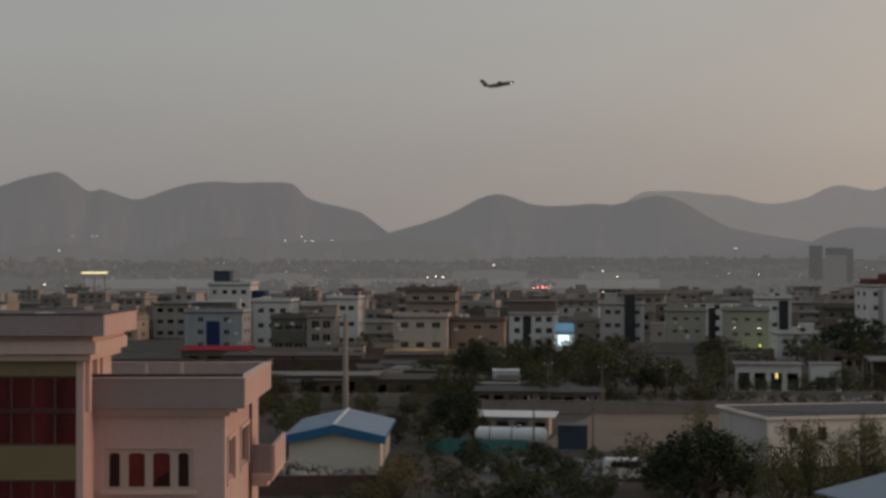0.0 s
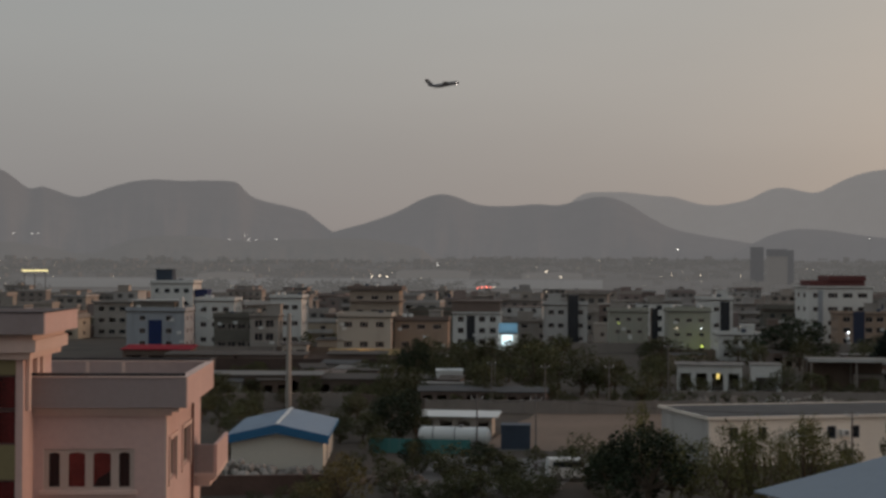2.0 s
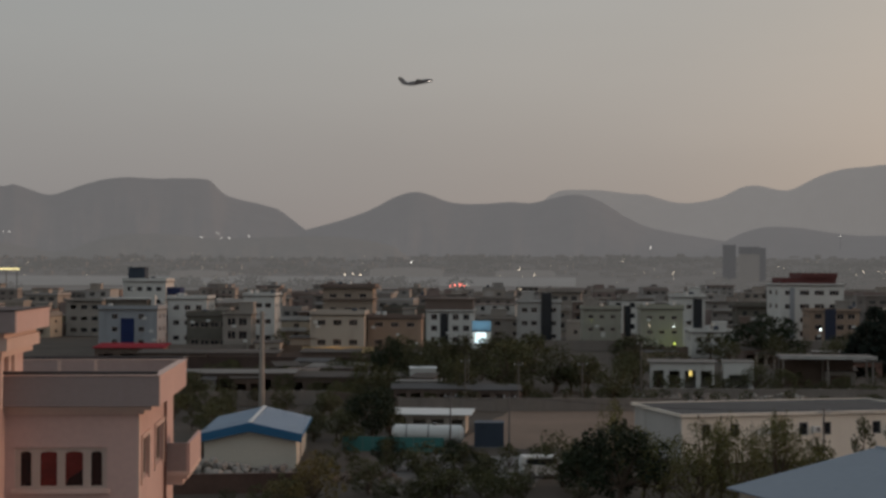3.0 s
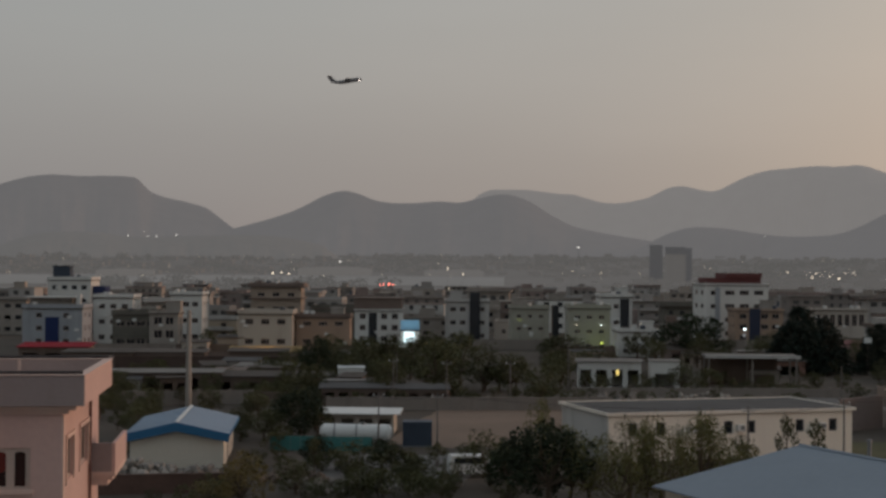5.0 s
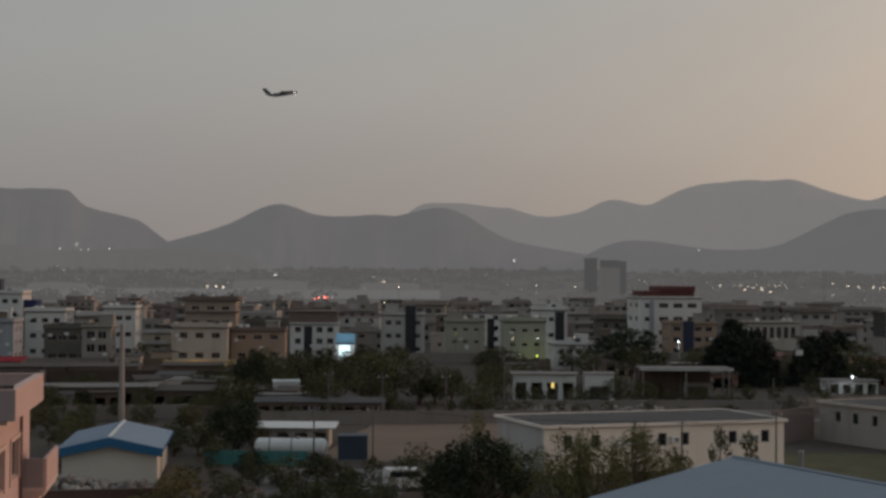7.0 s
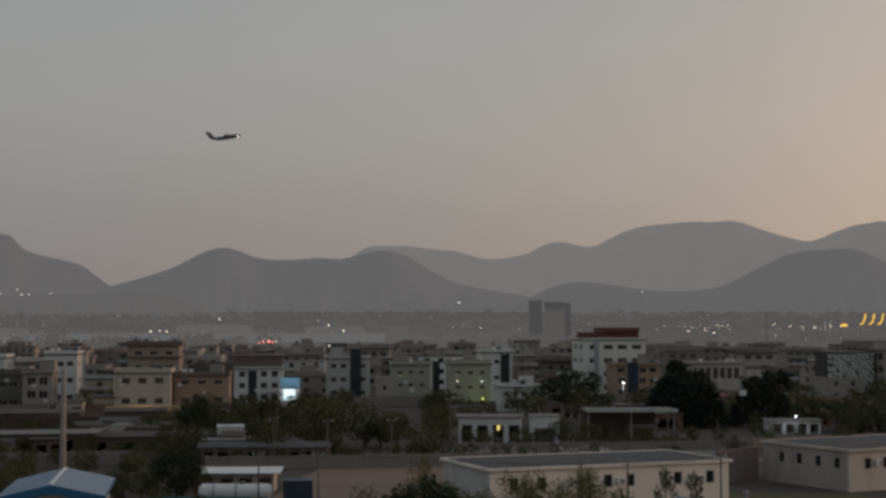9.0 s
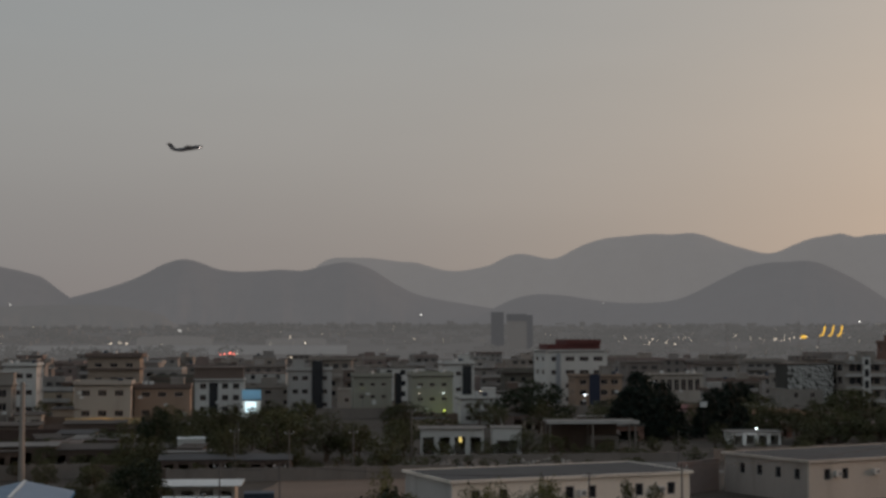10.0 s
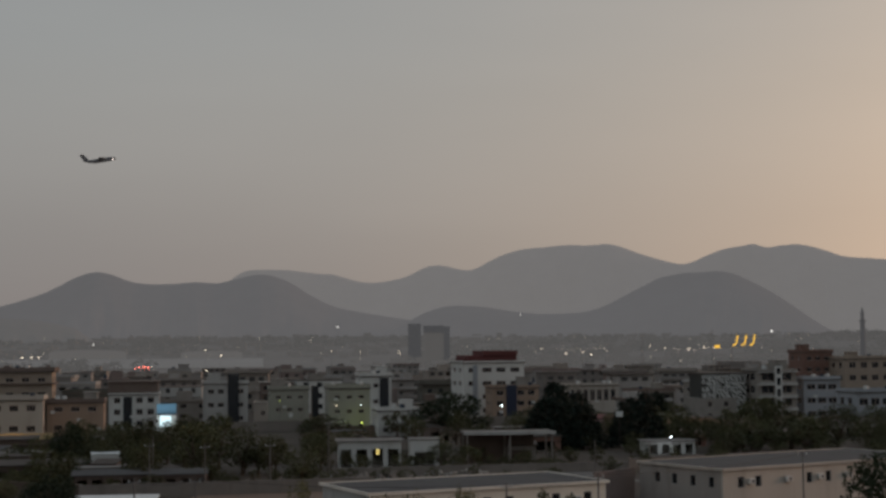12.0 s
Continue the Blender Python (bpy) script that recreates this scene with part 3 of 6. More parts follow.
def patterned_building():
    """A block wrapped in a pierced screen of offset tiles."""
    top = thing("screened_building", pose(70.5, 343.5, 0, 0, 0, G), "pale building wrapped in a pierced tile screen", "building")
    part("wall", boxes((-5.4, 5.4, 0.5, 9, 0, 11.0)), mat("dark_recess_wall", (0.06, 0.058, 0.052), 0.9, 0.2), top)
    part("roof", boxes((-5.6, 5.6, 0.3, 9.2, 11.0, 11.3)), DIRTROOF, top)
    frames = [mesh_of("screen_tile", boxes((-0.30, 0.30, 0, 0.16, 0, 0.20), (-0.30, -0.08, 0.0, 0.16, 0.20, 0.66)), WHITE),
              mesh_of("screen_tile", boxes((-0.30, 0.30, 0, 0.16, 0.46, 0.66), (0.08, 0.30, 0.0, 0.16, 0.0, 0.46)), WHITE)]
    rng = random.Random(4)
    for r in range(14):
        for c in range(18):
            if rng.random() < 0.92:
                part("screen_tile", rng.choice(frames), None, top, at=pose(-5.1 + c * 0.6, 0.2, 1.2 + r * 0.70))


patterned_building()


def dress_roofs():
    """Tanks, stair heads, column stubs and wall units on the houses of the front rows."""
    rng = random.Random(17)
    tank = mesh_of("roof_tank", tube(bmesh.new(), (0, 0, 0), (0, 0, 1.2), 0.6, 0.55, 12), NAVY)
    white_tank = mesh_of("roof_tank", tube(bmesh.new(), (0, 0, 0), (0, 0, 1.2), 0.55, 0.5, 12), TANKWHITE)
    stub = mesh_of("column_stub", boxes((-0.14, 0.14, -0.14, 0.14, 0, 1.0)), CONCRETE)
    unit = mesh_of("wall_unit", boxes((-0.4, 0.4, -0.35, -0.002, 0, 0.55)), TANKWHITE)
    for top, w, d, h, wall in ROOFS:
        q = h + 0.22
        for _ in range(rng.randint(1, 3)):
            part("roof_tank", rng.choice([tank, white_tank]), None, top, at=pose(rng.uniform(-w / 2 + 1, w / 2 - 1), rng.uniform(1.5, d - 1), q))
        if rng.random() < 0.55:
            stair_head(top, rng.choice([-1, 1]) * w / 4, d * 0.4, q, rng.uniform(2.4, 3.4), 3, rng.uniform(1.7, 2.4), rng.choice([wall, CONCRETE]))
        if rng.random() < 0.5:
            for k in range(4):
                part("column_stub", stub, None, top, at=pose(-w / 2 + 0.6 + (w - 1.2) * k / 3, d - 1.2, q))
        for _ in range(rng.randint(1, 3)):
            part("wall_unit", unit, None, top, "white air conditioner box", at=pose(rng.uniform(-w / 2 + 0.6, w / 2 - 0.6), 0, rng.uniform(0.15, 0.85) * h))


dress_roofs()


# houses without a name of their own fill the town behind the front rows
def fill_town():
    rng = random.Random(11)
    named = list(PLOTS)
    words = {TAN.name: "tan brick", BROWN.name: "brown brick", WHITE.name: "white plastered", GREYBLUE.name: "grey blue plastered", CREAM.name: "cream plastered", CONCRETE.name: "bare concrete",
             BRICKRED.name: "red brown brick", PALEGREY.name: "pale grey plastered", SAND.name: "sand-coloured plastered", DUSTPINK.name: "dusty pink plastered", OLIVEDARK.name: "dark unfinished concrete"}
    # walls for the far rows: muted, low-contrast colours that imitate haze
    far_walls = []
    for name, c, word in (("hazed_grey_wall", (0.300, 0.277, 0.258), "haze-muted grey"), ("hazed_pale_wall", (0.365, 0.345, 0.325), "haze-muted pale grey"), ("hazed_brown_wall", (0.230, 0.202, 0.184), "haze-muted brown"),
                          ("hazed_red_wall", (0.240, 0.188, 0.170), "haze-muted red brown"), ("hazed_sand_wall", (0.310, 0.272, 0.238), "haze-muted sand-coloured")):
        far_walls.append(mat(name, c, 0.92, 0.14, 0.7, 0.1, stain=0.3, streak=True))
        words[name] = word
    walls = [TAN, BROWN, WHITE, GREYBLUE, CREAM, CONCRETE, PALEGREY, SAND, CONCRETE, BROWN, DUSTPINK, PALEGREY, OLIVEDARK]
    tank = mesh_of("roof_tank", tube(bmesh.new(), (0, 0, 0), (0, 0, 1.3), 0.6, 0.55, 12), NAVY)
    for dist, step, hmin, hmax in ((368, 2.6, 4.0, 8.0), (405, 2.3, 4.0, 9.5), (450, 2.2, 4.5, 10.5), (500, 2.0, 4.5, 10.5), (560, 1.9, 4.5, 10.0), (640, 1.9, 4.0, 9.0), (760, 1.9, 3.5, 7.5), (920, 2.1, 3.0, 6.5)):
        a = -34 + rng.random()
        while a < 24:
            r = dist * rng.uniform(0.95, 1.05)
            w = min(step / 57.3 * dist * rng.uniform(0.42, 0.9), 16)
            x, y = r * math.sin(radians(a)), r * math.cos(radians(a))
            if any(abs(a - p) < q + math.degrees(w / 2 / r) + 0.15 and r < n + 14 for p, q, n in named):
                a += step * 0.4
                continue
            h = rng.uniform(hmin, hmax) if rng.random() < 0.75 else rng.uniform(3.2, hmin + 1)
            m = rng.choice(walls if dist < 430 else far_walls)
            fl = max(1, round(h / 3.0))
            near = dist < 520
            d = rng.uniform(7, 11)
            ov = rng.choice([0.1, 0.25, 0.6, 0.8])
            hs = house("house", x, y, w, d, h, G + rng.uniform(-7, 7), m, fl, max(2, int(w / rng.uniform(2.4, 4.0))),
                       "%s town house with a flat roof" % words[m.name], win=(rng.uniform(1.0, 2.0), rng.uniform(0.9, 1.5)), side_bays=(1 if rng.random() < 0.6 else 0) if near else 0, parapet=rng.choice([0, 0.4, 0.7, 0.9]),
                       roof=rng.choice([DIRTROOF, DARKROOF, BROWN, CONCRETE] if dist < 430 else [DIRTROOF, CONCRETE, *far_walls]), glass=GLASS if dist < 430 else HAZEGLASS, group="town houses", plain=dist > 380, overhang=ov, band=rng.choice([None, None, BROWN, PALEGREY, CONCRETE] if dist < 430 else [None, *far_walls]),
                       sill=rng.uniform(0.28, 0.42), skip=[(f, i) for f in range(fl) for i in range(7) if rng.random() < 0.10])
            if rng.random() < 0.45:
                stair_head(hs, rng.uniform(-w / 4, w / 4), rng.uniform(0.5, 3), h + 0.22, rng.uniform(2.2, 4), 3.2, rng.uniform(1.6, 2.4), rng.choice([m, CONCRETE, BROWN] if dist < 430 else [m, *far_walls]))
            if rng.random() < 0.3:
                part("roof_tank", tank, None, hs, at=pose(rng.uniform(-w / 3, w / 3), rng.uniform(4, d - 1), h + 0.22))
            if rng.random() < 0.4 and fl > 1:
                fh = h / fl
                for f in range(1, fl):
                    bw = w * rng.uniform(0.3, 0.48)
                    bal = part("balcony", boxes((-bw, bw, -1.1, -0.002, f * fh - 0.15, f * fh)), CONCRETE, hs)
                    part("balcony_parapet", boxes((-bw, bw, -1.1, -1.0, f * fh, f * fh + 0.85)), rng.choice([m, PALEGREY, BROWN] if dist < 430 else [m, *far_walls]), bal)
            if rng.random() < 0.4:
                k = rng.choice([-1, 1])
                aw = rng.uniform(2.5, 5)
                part("annex", boxes((*sorted((k * (w / 2 + ov), k * (w / 2 + ov + aw))), 1, d - 1, 0, h * rng.uniform(0.3, 0.75))), rng.choice([m, CONCRETE, SAND, BROWN] if dist < 430 else [m, *far_walls]), hs)
            a += step * rng.uniform(0.7, 1.3)


fill_town()


# ---- the near pink house and the taller block beside it ----
def pink_house():
    top = thing("pink_house", pose(-17.7, 43.6, 0, 0, 0, 15), "pink plastered house with a deep flat parapet and roof terrace", "house")
    # local: x to the east, y back; the parapet's front east corner is the origin
    E, W, D = -0.57, -9.0, 8.1
    F = 0.42
    T = 0.3
    zs = [0, 7.87, 9.17, 11.0, 12.3, 13.35]
    part("front_wall", plate(bmesh.new(), [W, -4.35, -1.52, E], zs, F, F + T), PINK, top)
    holes = [(0.63, 2.3), (3.98, 6.1)]
    part("side_wall", plate(bmesh.new(), [F + T + u for u in cuts(0, D - 0.5 - F - T, holes)], [0, 7.99, 9.34, 11.12, 12.47, 13.35], 0, T, lambda u, k, z: (E - k, u, z)), PINK, top)
    part("back_wall", boxes((W, E - T, D - 0.8, D - 0.5, 0, 13.35)), PINK, top)
    part("inner_wall", boxes((W, E - T, 1.6, 1.7, 6.0, 13.3)), PINK_SHADED, top)
    part("cornice", boxes((W, E + 0.22, F - 0.12, D - 0.34, 13.35, 13.48), (W, E + 0.46, F - 0.26, D - 0.16, 13.48, 13.62)), PINK_TRIM, top, "stepped pale pink cornice")
    part("terrace_floor", boxes((W, -0.08, 0.23, D - 0.23, 13.62, 13.70)), CONCRETE, top)
    part("front_parapet", boxes((W, 0.14, 0.0, 0.22, 13.62, 14.56)), PINK_SHADED, top, "parapet face with its shade coloured in grey pink")
    part("side_parapet", boxes((-0.08, 0.14, 0.221, D, 13.62, 14.56)), PINK, top)
    # plaster colour dulled for the shade inside the terrace
    part("back_parapet", boxes((W, -0.081, D - 0.22, D, 13.62, 14.56)), mat("shaded_pink_plaster", (0.40, 0.305, 0.285), 0.85, 0.12, 0.8, 0.12, stain=0.25, streak=True), top)
    part("coping", boxes((W, 0.16, -0.03, 0.25, 14.56, 14.59)), PINK_TRIM, top)
    part("coping", boxes((-0.11, 0.17, 0.251, D - 0.251, 14.56, 14.59)), PINK_TRIM, top)
    part("coping", boxes((W, 0.17, D - 0.25, D + 0.03, 14.56, 14.59)), PINK_TRIM, top)
    rail = part("handrail", tube(bmesh.new(), (W - 0.6, 0.06, 14.66), (0.09, 0.06, 14.66), 0.05, 0.05, 8), CAP, top, "thin dark metal handrail")
    stay = mesh_of("rail_post", tube(bmesh.new(), (0, 0, 14.585), (0, 0, 14.66), 0.02, 0.02, 6), CAP)
    for k in range(7):
        part("rail_post", stay, None, rail, at=pose(-0.15 - 1.4 * k, 0.06, 0))
    part("handrail", tube(bmesh.new(), (W, D - 0.2, 14.66), (0.04, D - 0.2, 14.66), 0.05, 0.05, 8), CAP, top, "thin dark metal handrail")
    strip = mesh_of("parapet_pier", boxes((-0.06, 0.06, D - 0.26, D - 0.221, 13.70, 14.56)), PINK_TRIM)
    for k in (-3.1, -4.4, -6.2):
        part("parapet_pier", strip, None, top, at=pose(k, 0, 0))
    # four-light window in the front
    for z in (7.87, 11.0):
        win = part("window", boxes((-4.35, -1.52, F + 0.05, F + 0.16, z, z + 0.1), (-4.35, -1.52, F + 0.05, F + 0.16, z + 1.2, z + 1.3), (-4.35, -4.19, F + 0.05, F + 0.16, z + 0.1, z + 1.2),
                                   (-3.85, -3.58, F + 0.05, F + 0.16, z + 0.1, z + 1.2), (-3.06, -2.81, F + 0.05, F + 0.16, z + 0.1, z + 1.2), (-2.26, -2.01, F + 0.05, F + 0.16, z + 0.1, z + 1.2),
                                   (-1.67, -1.52, F + 0.05, F + 0.16, z + 0.1, z + 1.2)), FRAME_PALE, top, "pale frame with four tall lights")
        for x0, x1, m in ((-4.19, -3.85, DARKRED), (-3.58, -3.06, REDPANE), (-2.81, -2.26, REDPANE), (-2.01, -1.67, DARKRED)):
            part("pane", boxes((x0, x1, F + 0.10, F + 0.12, z + 0.1, z + 1.2)), m, win)
            c = (x0 + x1) / 2
            s = (x1 - x0) / 2
            ring = [(x0, z + 1.2), (x0, z + 1.10)] + [(c - s * math.cos(k * math.pi / 8), z + 1.10 + 0.08 * math.sin(k * math.pi / 8)) for k in range(1, 8)] + [(x1, z + 1.10), (x1, z + 1.2)]
            if x0 == -2.81:
                part("curtain", prism(bmesh.new(), [(x0, z + 0.1), (x1, z + 0.1), (x1, z + 0.62), (x0 + 0.12, z + 0.34)], F + 0.090, F + 0.099), DARKRED, win, "drawn dark curtain")
            part("arch_head", prism(bmesh.new(), ring[::-1], F + 0.055, F + 0.098), FRAME_PALE, win)
        part("sill", boxes((-4.45, -1.42, F - 0.10, F, z - 0.12, z)), PINK_TRIM, top)
        for a, b in holes:
            y0, y1 = F + T + a, F + T + b
            put_window(top, pose(E, (y0 + y1) / 2, z + 0.12, 0, 0, 90), y1 - y0, 1.35, FRAME_PALE, 2)
            part("architrave", boxes((E, E + 0.06, y0 - 0.18, y0, z, z + 1.47), (E, E + 0.06, y1, y1 + 0.18, z, z + 1.47), (E, E + 0.08, y0 - 0.18, y1 + 0.18, z + 1.47, z + 1.6)), PINK_TRIM, top)
    part("pilaster", boxes((E, E + 0.05, F, F + 0.35, 0, 13.3)), PINK_TRIM, top)
    part("downpipe", tube(bmesh.new(), (E + 0.08, 7.1, 0), (E + 0.08, 7.1, 13.3), 0.05, 0.05), FRAME_RED, top)
    part("rear_wing", boxes((W, E - 0.25, D - 0.499, 12.5, 0, 12.9)), PINK, top)
    # balcony on the east side
    for z in (7.55, 10.6):
        bal = part("balcony", boxes((E - 0.249, 0.36, 7.3, 11.5, z - 0.15, z)), PINK_TRIM, top)
        # south face gets the shaded copy, the lit east face the plain pink
        part("balcony_parapet", boxes((E + 0.002, 0.24, 7.3, 7.42, z, z + 1.02)), PINK_SHADED, bal)
        part("balcony_parapet", boxes((0.24, 0.36, 7.3, 11.5, z, z + 1.02)), PINK, bal)
        part("balcony_moulding", boxes((E + 0.002, 0.28, 7.36, 11.4, z - 0.30, z - 0.15)), PINK_TRIM, bal)
        part("balcony_moulding", boxes((E + 0.002, 0.1, 7.42, 11.3, z - 0.5, z - 0.30)), PINK_TRIM, bal)


pink_house()


def glazed_block():
    top = thing("glazed_house", pose(-20.98, 40.82, 0, 0, 0, 15), "taller house with red tinted glazing and olive bands", "house")
    W, D, E, F = -9.0, 5.2, -0.75, 0.7
    part("wall", boxes((W, E - 0.02, F + 0.25, D - 0.4, 0, 15.2), (W, E, F, F + 0.25, 0, 11.52 - 2.1 - 0.95), (E - 0.22, E, F, F + 0.25, 8.4, 15.2)), PINK, top)
    for z in (8.5, 11.55):
        part("olive_band", boxes((W, E - 0.22, F - 0.02, F + 0.25, z, z + 1.05)), OLIVE, top, "olive painted spandrel")
    part("olive_band", boxes((W, E - 0.22, F - 0.02, F + 0.25, 14.72, 15.2)), OLIVE, top, "olive painted spandrel")
    for z, h in ((9.55, 2.0), (12.6, 2.12)):
        glazing = part("glazing", boxes((W, E - 0.22, F + 0.02, F + 0.10, z, z + 0.06), (W, E - 0.22, F + 0.02, F + 0.10, z + h * 0.5 - 0.025, z + h * 0.5 + 0.025), (W, E - 0.22, F + 0.02, F + 0.10, z + h - 0.06, z + h)), FRAME_RED, top)
        x = E - 0.22
        while x > W + 0.6:
            for k in (0, 1):
                part("pane", boxes((x - 0.66, x - 0.03, F + 0.05, F + 0.065, z + 0.06 + k * h * 0.5, z + h * 0.5 - 0.06 + k * h * 0.5)), REDGLASS, glazing)
            part("mullion", boxes((x - 0.69, x - 0.63, F, F + 0.10, z + 0.06, z + h - 0.06)), FRAME_RED, glazing)
            x -= 0.66
    part("cornice", boxes((W, E + 0.25, F - 0.2, D - 0.2, 15.2, 15.42), (W, E + 0.45, F - 0.4, D - 0.1, 15.42, 15.80), (W, E + 0.35, F - 0.3, D - 0.1, 15.80, 15.98)), PINK_TRIM, top, "deep stepped pale cornice")
    part("roof_slab", boxes((W, -0.2, 0.2, D - 0.2, 15.98, 16.04)), CONCRETE, top)
    # front and back in the shaded pink, the lit side in plain pink
    part("front_parapet", boxes((W, 0, 0, 0.2, 15.98, 16.62)), PINK_SHADED, top)
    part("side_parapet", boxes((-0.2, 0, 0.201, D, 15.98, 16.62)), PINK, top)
    part("back_parapet", boxes((W, -0.201, D - 0.2, D, 15.98, 16.62)), PINK_SHADED, top)
    part("coping", boxes((W, 0.03, -0.03, 0.23, 16.62, 16.66)), CAP, top)
    part("coping", boxes((-0.23, 0.03, 0.231, D + 0.03, 16.62, 16.66)), CAP, top)
    for y in (F + 0.3, F + 1.4, F + 2.2):
        part("pilaster", boxes((E, E + 0.12, y, y + 0.28, 13.6, 15.2)), PINK_TRIM, top)


glazed_block()
dish = solid("satellite_dish", bmesh.new(), TANKWHITE, "pale satellite dish lying face down on the roof", "satellite dish", pose(-23.6, 42.0, 16.66, 180, 0, 0))


def fill_dish():
    bm = bmesh.new()
    rings = []
    for j in range(6):
        r = 0.75 * j / 5
        rings.append([bm.verts.new((r * math.cos(i * math.pi / 10), r * math.sin(i * math.pi / 10), 0.35 * r * r)) for i in range(20)] if j else [bm.verts.new((0, 0, 0))])
    for i in range(20):
        bm.faces.new((rings[0][0], rings[1][i], rings[1][(i + 1) % 20]))
        for j in range(1, 5):
            bm.faces.new((rings[j][i], rings[j + 1][i], rings[j + 1][(i + 1) % 20], rings[j][(i + 1) % 20]))
    bmesh.ops.solidify(bm, geom=bm.faces[:], thickness=0.03)
    tube(bm, (0, 0, 0), (0, 0, 0.62), 0.04, 0.05)
    bm.to_mesh(dish.data)
    bm.free()


fill_dish()


# ---- middle ground ----
def blue_shed():
    top = thing("blue_roofed_shed", pose(-42.35, 126.7, 0, 0, 0, 13), "cream shed with a low blue sheet-metal gable roof", "shed")
    w, d, h, r = 4.1, 14.5, 3.05, 3.98
    bm = bmesh.new()
    prism(bm, [(-w, 0), (w, 0), (w, h), (0, r - 0.25), (-w, h)], 0, d)
    part("wall", bm, SHEDWALL, top)
    for s in (-1, 1):
        bm = bmesh.new()
        prism(bm, [(0, r - 0.02), (s * (w + 0.5), h - 0.12), (s * (w + 0.5), h + 0.02), (0, r + 0.12)], -0.6, d + 0.4)
        sheet = part("roof_sheet", bm, BLUEMETAL, top)
        for k in range(18):
            y = -0.4 + k * 0.82
            rib = bmesh.new()
            prism(rib, [(0.0, r + 0.121), (s * (w + 0.5), h + 0.021), (s * (w + 0.5), h + 0.05), (0, r + 0.15)], y, y + 0.06)
            part("roof_rib", rib, BLUEMETAL, sheet)
        bm = bmesh.new()
        prism(bm, [(0, r - 0.68), (s * (w + 0.52), h - 0.72), (s * (w + 0.52), h + 0.03), (0, r + 0.13)], -0.68, -0.601)
        part("fascia", bm, BLUETRIM, top, "bright blue fascia board")
    part("ridge_cap", boxes((-0.16, 0.16, -0.6, d + 0.4, r + 0.12, r + 0.19)), TANKWHITE, top, "pale ridge capping")
    part("side_fascia", boxes((w + 0.5, w + 0.56, -0.6, d + 0.4, h - 0.3, h + 0.03)), BLUETRIM, top)
    part("door", boxes((w, w + 0.05, 5, 6, 0, 2.1)), STEEL, top)


blue_shed()


def long_white_house(x, y, yaw, w, d, h, front, left, label, paint, gable):
    """A long low office with a dark flat roof; x, y is its near corner, front and left list window middles."""
    top = thing("long_office", pose(x, y, 0, 0, 0, yaw), label, "office building", "long white offices")
    T = 0.3
    zs = [0, h - 2.25, h - 1.05, h - 0.3]
    part("front_wall", plate(bmesh.new(), cuts(0, w, [(u - 0.45, u + 0.45) for u in front]), zs, 0, T), paint, top)
    part("end_wall", plate(bmesh.new(), [T + u for u in cuts(0, d - T, [(u - 0.45, u + 0.45) for u in left])], zs, 0, T, lambda u, k, z: (k, u, z)) if left else boxes((0, T, T, d, 0, h - 0.3)), gable, top)
    part("end_wall", boxes((w - T, w, T, d, 0, h - 0.3)), paint, top)
    part("back_wall", boxes((T, w - T, d - T, d, 0, h - 0.3)), paint, top)
    part("roof", boxes((-0.15, w + 0.15, -0.15, d + 0.15, h - 0.3, h - 0.12)), DARKROOF, top, "dark bitumen roof")
    part("kerb", plate(bmesh.new(), [-0.3, -0.151, w + 0.151, w + 0.3], [-0.3, -0.151, d + 0.151, d + 0.3], h - 0.3, h - 0.02, lambda u, k, z: (u, z, k)), paint, top, "pale roof kerb")
    for u in front:
        put_window(top, pose(u, 0, h - 2.25), 0.9, 1.2, STEEL, 1)
    for u in left:
        put_window(top, pose(0, T + u, h - 2.25, 0, 0, -90), 0.9, 1.2, STEEL, 1)
    return top


def air_conditioner(x, y, z, yaw):
    top = thing("air_conditioner", pose(x, y, z, 0, 0, yaw), "white wall-mounted air conditioner box", "air conditioner", "air conditioners")
    part("case", boxes((-0.4, 0.4, -0.45, -0.05, 0, 0.6)), TANKWHITE, top)
    part("fan_grille", tube(bmesh.new(), (0.1, -0.45, 0.3), (0.1, -0.47, 0.3), 0.22, 0.22, 16), STEEL, top)
    part("bracket", boxes((-0.35, -0.3, -0.45, 0, -0.05, 0), (0.3, 0.35, -0.45, 0, -0.05, 0)), STEEL, top)


long_white_house(-4.7, 138.0, 24.9, 25.5, 12.0, 4.6, [2.4, 5.2, 12.2, 14.6, 19.8, 23.4], [], "long cream office with a dark flat roof behind saplings", CREAMW, PALEGREY)
# the second office's gable colour is darkened for the shade on that end
long_white_house(32.7, 161.2, 31.0, 34.0, 14.0, 4.6, [2.6, 5.2, 13.0, 16.0, 22, 26], [1.6, 4.6, 7.7, 10.6], "long pale office with a row of square windows", mat("faded_cream_wall", (0.50, 0.45, 0.395), 0.88, 0.12, 0.6, 0.1, stain=0.3, streak=True), mat("weathered_shaded_gable", (0.33, 0.30, 0.275), 0.9, 0.14, 0.6, 0.1, stain=0.4, streak=True))
for u in (13.4, 22.1, 9.0):
    q = Matrix.Rotation(radians(24.9), 4, "Z") @ Vector((u, 0, 0))
    air_conditioner(-4.7 + q.x, 138.0 + q.y, 2.6, 24.9)


for u in (3.9, 9.5, 14.5, 19.0):
    q = Matrix.Rotation(radians(31.0), 4, "Z") @ Vector((u, 0, 0))
    air_conditioner(32.7 + q.x, 161.2 + q.y, 2.7, 31.0)


